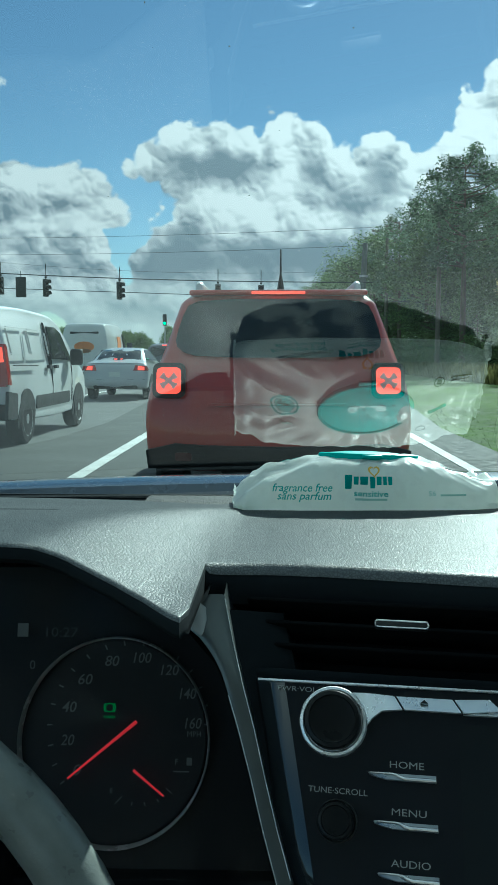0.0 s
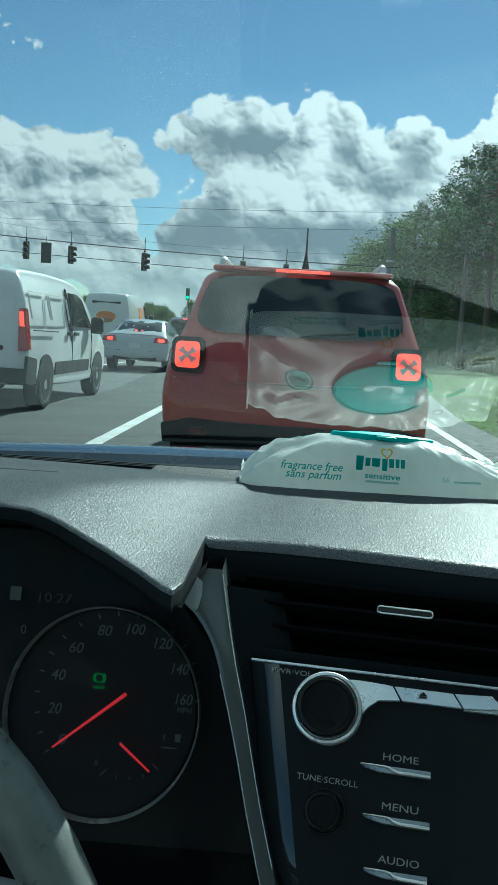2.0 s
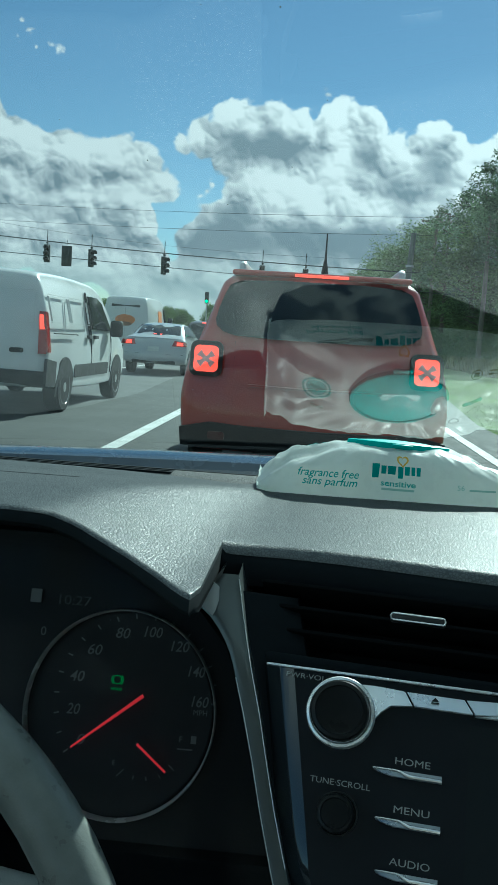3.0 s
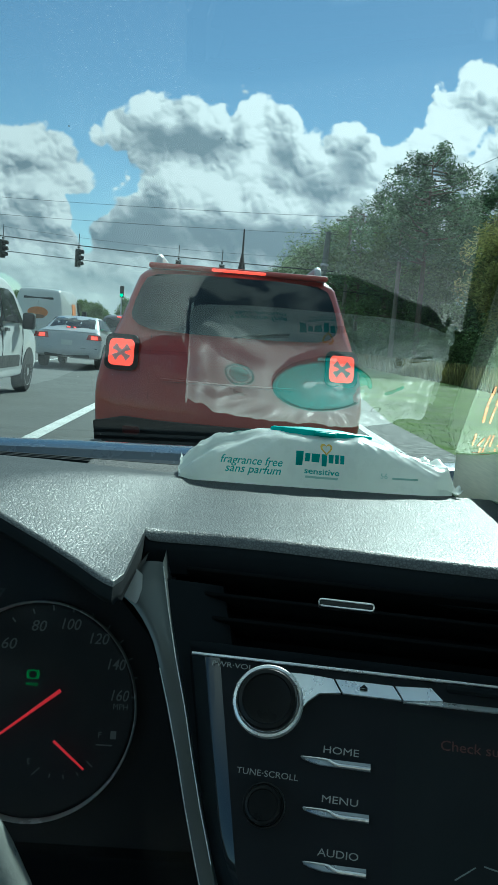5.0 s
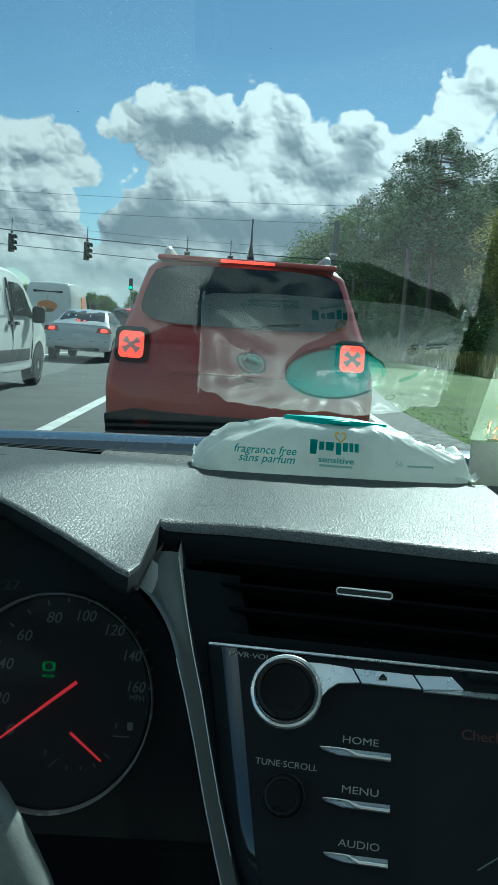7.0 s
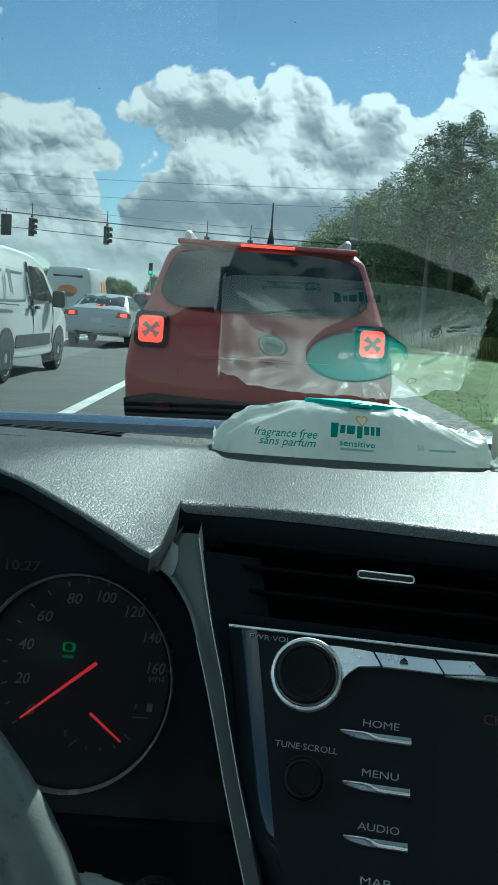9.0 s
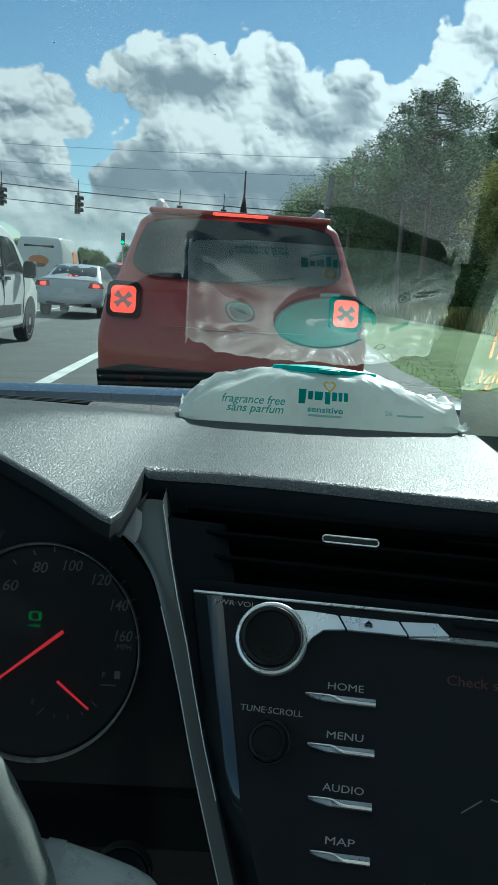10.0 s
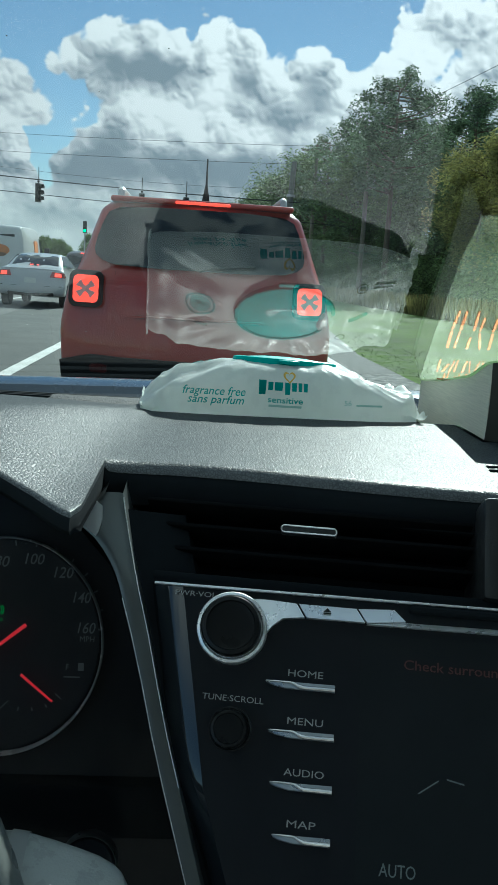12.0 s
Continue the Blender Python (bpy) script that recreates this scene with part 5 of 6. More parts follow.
spots += [(3, 10.4, 92, 1.4), (2, 9.0, 104, 1.28), (2, 8.6, 116, 1.2), (3, 7.6, 128, 1.5), (2, 7.2, 140, 1.25), (2, 7.4, 160, 1.3), (1, 13.5, 78, 0.8), (1, 14.5, 90, 0.85), (0, 16.5, 84, 0.8),
         (2, 14, 104, 1.2), (2, 18, 72, 1.1), (4, 14.2, 36, 0.8), (4, 16.4, 47, 1.05), (3, 19.5, 33, 1.0), (2, 23, 36, 1.1), (1, 27, 44, 1.0), (0, 26, 60, 1.0), (3, 13.4, 57, 0.8), (2, 22.5, 30, 1.0), (3, 17.5, 28, 0.75)]
for kind, x, y, f in spots:
    o = copy_thing(kinds[kind], pose(x, y, -0.02, 0, 0, rng.random() * 360))
    o.scale = (f * rng.uniform(0.9, 1.1),) * 2 + (f,)
far_spots = [(2, -30 + 3.3 * i + rng.uniform(-1, 1), 165 + rng.uniform(-10, 25), rng.uniform(0.45, 0.7)) for i in range(9)] + [(1, -28, 170, 0.5), (1, -18.5, 176, 0.48), (1, -39, 160, 0.55), (2, -44, 165, 0.66), (2, -52, 170, 0.66), (2, -36, 150, 0.55)]
far_spots += [(2, 6.5 + 1.5 * i, 190 + 8 * i, 0.9) for i in range(5)] + [(2, -3.5 - 3 * i, 240, 0.9) for i in range(4)]
far_spots += [(5, -62 + 4.2 * i + rng.uniform(-1, 1), 205 + rng.uniform(-8, 8), rng.uniform(0.6, 0.95)) for i in range(14)]
for kind, x, y, f in far_spots:
    o = copy_thing(kinds[5], pose(x, y, -0.02, 0, 0, rng.random() * 360))
    o.scale = (f, f, f)
# undergrowth at the forest edge
verts, faces = [], []
for i in range(190):
    y = 22 + 75 * rng.random()
    x = 10.5 + 0.6 * noise.noise(Vector((y * 0.2, 0, 0))) + rng.random() * 6 - 0.02 * max(0, y - 50)
    r = rng.uniform(0.6, 1.4)
    clump(verts, faces, rng, Vector((x, y, r * 0.7 + rng.random() * 1.2)), r, 300, 0.11)
me = bpy.data.meshes.new("undergrowth")
me.from_pydata([tuple(v) for v in verts], [], faces)
me.materials.append(OAK)
tagged(new("undergrowth", me), "dense green shrubs along the forest edge", "shrubs", kind="stuff")

# tall dry grass in front of the shrubs
verts, faces = [], []
for i in range(9000):
    y = 14 + 60 * rng.random()
    x = 8.6 + 0.5 * noise.noise(Vector((y * 0.25, 3, 0))) + 2.2 * rng.random()
    h, a = rng.uniform(0.3, 0.85), rng.random() * 6.283
    p, s = Vector((x, y, 0.1)), Vector((math.cos(a), math.sin(a), 0)) * 0.03
    lean = Vector((rng.uniform(-0.2, 0.2), rng.uniform(-0.2, 0.2), h))
    i = len(verts)
    verts += [p - s, p + s, p + lean + s * 0.4, p + lean - s * 0.4]
    faces.append((i, i + 1, i + 2, i + 3))
me = bpy.data.meshes.new("tall_grass")
me.from_pydata([tuple(v) for v in verts], [], faces)
me.materials.append(leaf_material("dry_grass", (0.17, 0.16, 0.06), 0.4))
tagged(new("tall_grass", me), "tall yellowish grass before the forest edge", "grass", kind="stuff")

# ---- poles, span wires and signals ----
POLE_WOOD = material("pole_wood", (0.2, 0.17, 0.14), 0.9, vary=0.25, scale=8, bump=0.5, bump_scale=40)
WIRE = material("wire_black", (0.02, 0.02, 0.022), 0.6, vary=0.0)
SIGNAL_BODY = material("signal_black", (0.012, 0.013, 0.013), 0.55, vary=0.15, scale=20)
GREEN_LENS = material("signal_green", (0.0, 0.3, 0.12), 0.3, vary=0.0, emit=(0.02, 0.95, 0.36), power=1.3)
DARK_LENS = material("signal_dark_lens", (0.03, 0.012, 0.01), 0.2, vary=0.0)
GALV = material("galvanised_steel", (0.4, 0.41, 0.42), 0.45, 0.7, vary=0.15, scale=10)


def pole(x, y, h, arms):
    ob = thing("utility_pole", "weathered wooden utility pole with crossarm and wires", "utility pole", pose(x, y, 0))
    part("post", tube([(0, 0, -0.2), (0.02, 0, h * 0.5), (0, 0, h)], [0.17, 0.14, 0.11], 10), POLE_WOOD, ob)
    for z in arms:
        part("crossarm", box(2.2, 0.11, 0.13, (0, 0, z), 0.01), POLE_WOOD, ob)
        for sx in (-1, -0.5, 0.5, 1):
            part("insulator", solid_lathe([(0.04, 0), (0.05, 0.06), (0.03, 0.14)], 8), CONCRETE, ob, m=pose(sx, 0, z + 0.06))
    part("transformer", solid_lathe([(0.2, 0), (0.22, 0.05), (0.22, 0.75), (0.1, 0.85)], 16), GALV, ob, m=pose(0.3, -0.1, h - 2.6))
    return ob


POLE_GREY = material("pole_concrete", (0.15, 0.15, 0.145), 0.9, vary=0.25, scale=5, bump=0.4, bump_scale=40)
strain = thing("signal_pole", "thick grey concrete strain pole holding the span wire", "utility pole", pose(5.6, 53, 0))
part("post", tube([(-0.35, 0, -0.3), (-0.12, 0, 4.6), (0.02, 0, 8.0)], [0.22, 0.19, 0.15], 12), POLE_GREY, strain)
part("control_box", box(0.5, 0.35, 0.9, (-0.45, -0.2, 1.6), 0.03), GALV, strain)
part("wire_band", tube([(-0.06, 0, 6.0), (-0.055, 0, 6.12)], 0.25, 12), GALV, strain)
pole(8.6, 66, 11.0, (10.6,))
pole(10.2, 54, 9.5, ())
pole(6.2, 120, 11.0, (10.6,))


def cable(a, b, sag, r=0.02, n=16):
    a, b = Vector(a), Vector(b)
    return tube([a.lerp(b, i / n) + Vector((0, 0, -sag * 4 * (i / n) * (1 - i / n))) for i in range(n + 1)], r, 5)


def signal(x, y, z, face, label, back=False, strand=0.9):
    ob = thing("traffic_signal", label, "traffic light", pose(x, y, z, 0, 0, face), group="span wire signals")
    body = part("housing", box(0.34, 0.2, 1.05, (0, 0.02, 0), 0.03), SIGNAL_BODY, ob)
    part("hanger", tube([(0, 0, 0.5), (0, 0, 0.5 + strand)], 0.022, 6), SIGNAL_BODY, ob)
    part("wire_clamp", box(0.12, 0.12, 0.1, (0, 0, 0.62), 0.02), SIGNAL_BODY, ob)
    for i, zz in enumerate((0.33, 0.0, -0.33)):
        part("lens", solid_lathe([(0.125, 0.0), (0.12, 0.02), (0.06, 0.035)], 20), GREEN_LENS if i == 2 and not back else DARK_LENS, ob,
             "lit green lens" if i == 2 and not back else "", m=pose(0, -0.085, zz, 90))
        vis = [[(0.15 * math.cos(a), -0.085 - d, zz + 0.15 * math.sin(a)) for a in [math.pi * (-0.15 + 1.3 * j / 12) for j in range(13)]] for d in (0, 0.22)]
        bm = sheet(vis)
        bmesh.ops.solidify(bm, geom=bm.faces[:], thickness=0.006)
        part("visor", bm, SIGNAL_BODY, ob)
    return ob


SY = 52.0
wire_z = lambda x: 5.78 - 0.028 * (x + 6) + 0.0012 * (x + 6) ** 2
for x, face, lab, back in ((-3.15, 0, "black three lens traffic signal showing green", False), (-0.6, 0, "black three lens traffic signal showing green", False),
                           (-9.0, 62, "black three lens traffic signal turned to the side road", True), (-13.4, 62, "black three lens traffic signal turned to the side road", True),
                           (-16.1, 0, "black three lens traffic signal over the turn lane", True)):
    signal(x, SY, wire_z(x) - 0.72, face, lab, back)
sign = thing("signal_sign", "black rectangular plate hung from the span wire", "sign", pose(-14.9, SY, wire_z(-14.9) - 0.75))
part("plate", box(0.62, 0.05, 1.2, (0, 0, 0), 0.01), SIGNAL_BODY, sign)
part("hanger", tube([(0, 0, 0.55), (0, 0, 0.95)], 0.02, 6), SIGNAL_BODY, sign)
span = thing("span_wire", "thin black span wire carrying the signals", "cable")
part("strand", tube([(x, SY, wire_z(x)) for x in range(-34, 8, 2)], 0.028, 5), WIRE, span)
part("tether", tube([(x, SY + 0.1, wire_z(x) + 0.45 + 0.002 * (x + 6) ** 2) for x in range(-34, 8, 2)], 0.006, 5), WIRE, span)
lines = thing("power_lines", "thin dark overhead power lines across the sky", "cable")
part("line", tube([(x, 60, 5.45 - 0.035 * (x + 4)) for x in range(-36, 16, 3)], 0.022, 5), WIRE, lines)
for z in (10.9, 9.6):
    part("line", cable((-60, 74, z + 1.2), (8.6, 66, z), 0.8, 0.011), WIRE, lines)
    part("line", cable((8.6, 66, z), (6.2, 120, z), 0.6, 0.011), WIRE, lines)
    part("line", cable((8.6, 66, z), (15.5, -6, z), 1.0, 0.011), WIRE, lines)
post_signal = thing("signal_post", "steel post with a green traffic signal on the median", "traffic light", pose(-11.2, 92, 0))
part("post", tube([(0, 0, 0), (0, 0, 4.6)], 0.07, 8), GALV, post_signal)
part("head", box(0.4, 0.3, 1.2, (0, 0, 5.2), 0.03), SIGNAL_BODY, post_signal)
part("lens", solid_lathe([(0.16, 0.0), (0.15, 0.03), (0.08, 0.05)], 16), GREEN_LENS, post_signal, "lit green lens", m=pose(0, -0.16, 4.85, 90))
board = thing("road_sign", "white square roadside sign on a post", "sign", pose(6.6, 58, 0))
part("post", tube([(0, 0, 0), (0, 0, 2.6)], 0.035, 6), GALV, board)
part("plate", box(0.75, 0.02, 0.75, (0, -0.04, 2.3), 0.005), material("sign_white", (0.75, 0.75, 0.74), 0.5, vary=0.05), board)

# ---- vehicles ----
def paint(name, colour, metal=0.0, rough=0.35):
    return material(name, colour, rough, metal, vary=0.06, scale=4.0, coat=0.7)


RED_PAINT = paint("red_paint", (0.36, 0.035, 0.025))
WHITE_PAINT = paint("white_paint", (0.6, 0.61, 0.615))
SILVER_PAINT = paint("silver_paint", (0.4, 0.42, 0.44), 0.1, 0.35)
DARK_PAINT = paint("dark_paint", (0.06, 0.062, 0.065), 0.3)
CLADDING = material("grey_cladding", (0.016, 0.017, 0.018), 0.7, vary=0.2, scale=10, spec=0.3)
CAR_GLASS = material("car_glass", (0.012, 0.015, 0.016), 0.05, vary=0.1, scale=1.5, spec=0.6)
TYRE = material("tyre_rubber", (0.008, 0.008, 0.009), 0.85, vary=0.25, scale=12, spec=0.2)
RIM = material("wheel_rim", (0.42, 0.43, 0.44), 0.35, 0.8, vary=0.15, scale=15)
LAMP_ON = material("brake_lamp_lit", (0.7, 0.03, 0.02), 0.3, vary=0.0, emit=(1.0, 0.07, 0.045), power=1.25)
LAMP_OFF = material("tail_lamp", (0.3, 0.02, 0.02), 0.15, vary=0.1, scale=20, coat=0.5)
FOG_LENS = material("fog_lens", (0.07, 0.012, 0.012), 0.3, vary=0.1, scale=20)
SEAM = material("panel_gap", (0.01, 0.01, 0.01), 0.8, vary=0.0)
PLATE = material("plate_face", (0.5, 0.52, 0.5), 0.5, vary=0.1, scale=30)


LAMP_CROSS = material("smoked_lens", (0.42, 0.3, 0.29), 0.25, vary=0.1, emit=(1.0, 0.35, 0.3), power=0.1)


class Car:
    """A car body in its own frame: rear at y = 0, heading along y; outline is its side view, wide gives half its width by height."""

    def __init__(self, ob, outline, wide, bow, body_paint, nose=0.3, crown=0.03):
        for _ in range(2):
            outline = [tuple(Vector(p).lerp(Vector(q), f)) for p, q in zip(outline, outline[1:] + outline[:1]) for f in (0.2, 0.8)]
        self.ob, self.outline, self.wide, self.bow = ob, outline, wide, bow
        ys = [p[0] for p in outline]
        self.length = max(ys)
        top = max(range(len(outline)), key=lambda i: outline[i][1])
        start = next(i for i in range(len(outline)) if outline[i][0] < 0.16 and outline[i][1] < 0.5)
        self.rear = sorted((z, y) for y, z in outline[start:top + 1])
        cy, cz = self.length / 2, 0.8
        rows = []
        for t, inset in ((-1.0, 0.05), (-0.985, 0.022), (-0.95, 0.006), (-0.85, 0), (-0.6, 0), (-0.3, 0), (0, 0), (0.3, 0), (0.6, 0), (0.85, 0), (0.95, 0.006), (0.985, 0.022), (1.0, 0.05)):
            ring = []
            for i, (y, z) in enumerate(outline):
                a, b = Vector(outline[i - 1]), Vector(outline[(i + 1) % len(outline)])
                d = (b - a).normalized()
                y2, z2 = y + (cy - y) / max(1e-3, abs(cy - y)) * inset * abs(d.y), z + (cz - z) / max(1e-3, abs(cz - z)) * inset * abs(d.x)
                y2 += bow * t * t if y < self.length * 0.5 else -nose * t * t * smooth(self.length * 0.6, self.length, y)
                z2 -= crown * t * t * smooth(1.0, 1.6, z)
                ring.append((t * self.half(z), y2, z2))
            rows.append(ring)
        bm = sheet(rows, closed=True)
        bm.verts.ensure_lookup_table()
        n = len(outline)
        caps(bm, [bm.verts[i] for i in range(n)], [bm.verts[len(bm.verts) - n + i] for i in range(n)][::-1])
        self.body = part("body", bm, body_paint, ob)

    def half(self, z):
        return interp(self.wide, z)

    def rear_at(self, t, z, proud=0.0):
        return Vector((t * self.half(z), interp(self.rear, z) + self.bow * t * t - proud, z))

    def side_at(self, y, z, proud=0.0, s=1):
        return Vector((s * (self.half(z) + proud), y, z))

    def plate_on(self, name, outline, place, mat, thick=0.012, label="", parent=None, bevel=0.0):
        """A panel laid on the body: an outline of (a, b) pairs, placed by place(a, b, proud)."""
        bm = bmesh.new()
        n = len(outline)
        mid = (sum(p[0] for p in outline) / n, sum(p[1] for p in outline) / n)
        hi = [bm.verts.new(place(a, b, thick)) for a, b in outline]
        inr = [bm.verts.new(place(mid[0] + (a - mid[0]) * 0.55, mid[1] + (b - mid[1]) * 0.55, thick)) for a, b in outline]
        c = bm.verts.new(place(*mid, thick))
        lo = [bm.verts.new(place(a, b, -0.02)) for a, b in outline]
        for i in range(n):
            j = (i + 1) % n
            bm.faces.new((hi[i], hi[j], inr[j], inr[i]))
            bm.faces.new((inr[i], inr[j], c))
            bm.faces.new((lo[i], lo[j], hi[j], hi[i]))
        return part(name, bm, mat, parent or self.ob, label)

    def on_rear(self, name, outline, mat, thick=0.012, label="", parent=None):
        return self.plate_on(name, outline, lambda x, z, p: self.rear_at(x / self.half(z), z, p), mat, thick, label, parent)

    def on_side(self, name, outline, mat, thick=0.008, s=1, label="", parent=None):
        return self.plate_on(name, outline, lambda y, z, p: self.side_at(y, z, p, s), mat, thick, label, parent)

    def wheels(self, ys, r, w=0.21):
        for y in ys:
            for s in (-1, 1):
                x = s * (self.half(r) - w / 2 + 0.015)
                tyre = part("wheel", solid_lathe([(r * 0.7, -w / 2), (r * 0.93, -w / 2), (r, -w / 2 + 0.03), (r, w / 2 - 0.03), (r * 0.93, w / 2), (r * 0.7, w / 2)], 36), TYRE, self.ob, "black rubber tyre", m=pose(x, y, r, 0, 90 * s, 0))
                rim = part("rim", solid_lathe([(r * 0.7, w / 2 - 0.03), (r * 0.69, w / 2 + 0.003), (r * 0.62, w / 2 - 0.02), (r * 0.2, w / 2 + 0.0), (r * 0.08, w / 2 + 0.01)], 30), RIM, tyre)
                for i in range(7):
                    part("spoke_gap", box(r * 0.3, r * 0.16, 0.012, (r * 0.42, 0, w / 2 - 0.006), 0.01, 1), TYRE, tyre, m=pose(0, 0, 0, 0, 0, i * 360 / 7))
                arch = [(y + (r + 0.07) * math.cos(a), max(0.2, r + (r + 0.07) * math.sin(a))) for a in [math.pi * i / 14 for i in range(15)]] + [(y - r - 0.07, 0.22), (y + r + 0.07, 0.22)]
                self.on_side("wheel_arch", arch, CLADDING, 0.004, s)


def rr(x0, x1, z0, z1, r, seg=5):
    return [(x + (x0 + x1) / 2, z + (z0 + z1) / 2) for x, z in rounded(x1 - x0, z1 - z0, r, seg)]


# red compact off-roader straight ahead
jeep = thing("red_suv", "red compact boxy suv with brake lights lit", "suv", pose(0.05, 5.98, 0))
JEEP_OUT = [(0.2, 0.3), (0.05, 0.36), (0.0, 0.46), (0.0, 0.6), (0.02, 0.8), (0.045, 1.0), (0.07, 1.1), (0.11, 1.2), (0.2, 1.42), (0.27, 1.555), (0.3, 1.6), (0.4, 1.625), (1.0, 1.65), (2.0, 1.64), (2.4, 1.58), (2.6, 1.5),
            (3.0, 1.12), (3.2, 1.07), (3.9, 1.0), (4.15, 0.92), (4.22, 0.7), (4.22, 0.4), (4.1, 0.28), (2.0, 0.24)]
jc = Car(jeep, JEEP_OUT, [(0.2, 0.86), (0.45, 0.93), (0.7, 0.945), (0.9, 0.92), (1.0, 0.89), (1.1, 0.845), (1.2, 0.805), (1.4, 0.76), (1.56, 0.715), (1.66, 0.63)], 0.13, RED_PAINT)
jc.on_rear("rear_window", [(x * q, z) for q, way in ((-1, 1), (1, -1)) for x, z in [(0.3, 1.128), (0.58, 1.14), (0.665, 1.165), (0.715, 1.205), (0.725, 1.25), (0.71, 1.33), (0.678, 1.43), (0.645, 1.5), (0.57, 1.533), (0.3, 1.545)][::way]], CAR_GLASS, 0.035, "dark tinted rear window")
jc.on_rear("lower_bumper", [(-0.93, 0.34), (-0.93, 0.48), (-0.72, 0.53), (-0.5, 0.52), (0, 0.515), (0.5, 0.52), (0.72, 0.53), (0.93, 0.48), (0.93, 0.34), (0, 0.32)], CLADDING, 0.06, "dark grey plastic bumper")
jc.on_rear("bumper_skid", rr(-0.4, 0.4, 0.3, 0.38, 0.03), CLADDING, 0.08)
for s in (-1, 1):
    cx = 0.768 * s
    housing = jc.on_rear("tail_lamp", rr(cx - 0.118, cx + 0.118, 0.845, 1.092, 0.05), SEAM, 0.03, "square tail lamp with a black surround")
    jc.on_rear("lamp_lens", rr(cx - 0.088, cx + 0.088, 0.877, 1.06, 0.035), LAMP_ON, 0.038, "lit red lens", housing)
    for a in (38, -38):
        bar = [(cx + x * math.cos(radians(a)) - z * math.sin(radians(a)), 0.968 + x * math.sin(radians(a)) + z * math.cos(radians(a))) for x, z in ((-0.066, -0.026), (-0.03, -0.014), (0.03, -0.014), (0.066, -0.026), (0.066, 0.026), (0.03, 0.014), (-0.03, 0.014), (-0.066, 0.026))]
        jc.on_rear("lamp_cross", bar, LAMP_CROSS, 0.043, "grey cross", housing)
    jc.on_rear("fog_lamp", rr(0.66 * s - 0.06, 0.66 * s + 0.06, 0.41, 0.47, 0.02), FOG_LENS, 0.07)
    part("roof_rail", tube([(0.58 * s, 0.5, 1.6), (0.582 * s, 0.52, 1.655), (0.585 * s, 0.6, 1.672), (0.585 * s, 1.9, 1.68), (0.585 * s, 2.1, 1.62)], 0.026, 10), GALV, jeep)
    jc.on_side("side_window", [(0.55, 1.14), (2.6, 1.12), (2.35, 1.48), (0.65, 1.5)], CAR_GLASS, 0.006, s)
    part("door_mirror", box(0.2, 0.12, 0.16, (s * 0.95, 2.55, 1.12), 0.04, 3), RED_PAINT, jeep)
    jc.on_rear("quarter_seam", [(s * 0.56, 0.56), (s * 0.5625, 0.56), (s * 0.5725, 1.1), (s * 0.57, 1.1)], SEAM, 0.0005)
jc.on_rear("crease", [(-0.5, 0.79), (0.5, 0.79), (0.47, 0.81), (-0.47, 0.81)], RED_PAINT, 0.014)
spoiler = part("spoiler", box(1.27, 0.2, 0.04, (0, 0.36, 1.59), 0.019, 4), RED_PAINT, jeep)
part("high_brake_lamp", box(0.38, 0.02, 0.02, (0, 0.258, 1.588), 0.006), LAMP_ON, spoiler, "lit red strip")
part("wiper", tube([(0.0, 0.05, 1.13), (0.2, 0.055, 1.16), (0.38, 0.08, 1.18)], 0.009, 6), SEAM, jeep)
part("antenna", tube([(0.02, 0.62, 1.63), (0.02, 0.6, 1.75), (0.02, 0.58, 1.93)], [0.03, 0.008, 0.005], 6), SEAM, jeep)
jc.wheels((0.82, 3.4), 0.345)

# darker copy of the van's white: shade along the pressed creases as colour
SHADED_WHITE = paint("white_crease", (0.52, 0.53, 0.535))
# white panel van in the next lane
van = thing("white_van", "white panel van with black trim and lit tail lamp", "van", pose(-4.13, 10.5, 0))
VAN_OUT = [(0.15, 0.34), (0.02, 0.38), (-0.02, 0.5), (0.0, 0.9), (0.03, 1.3), (0.07, 1.62), (0.12, 1.76), (0.25, 1.82), (1.5, 1.85), (2.9, 1.82), (3.3, 1.72), (4.0, 1.18), (4.15, 1.1), (4.6, 0.98), (4.78, 0.8), (4.82, 0.45), (4.7, 0.3), (2.4, 0.26)]
vc = Car(van, VAN_OUT, [(0.2, 0.88), (0.5, 0.91), (0.9, 0.915), (1.15, 0.89), (1.45, 0.83), (1.7, 0.755), (1.85, 0.68)], 0.1, WHITE_PAINT)
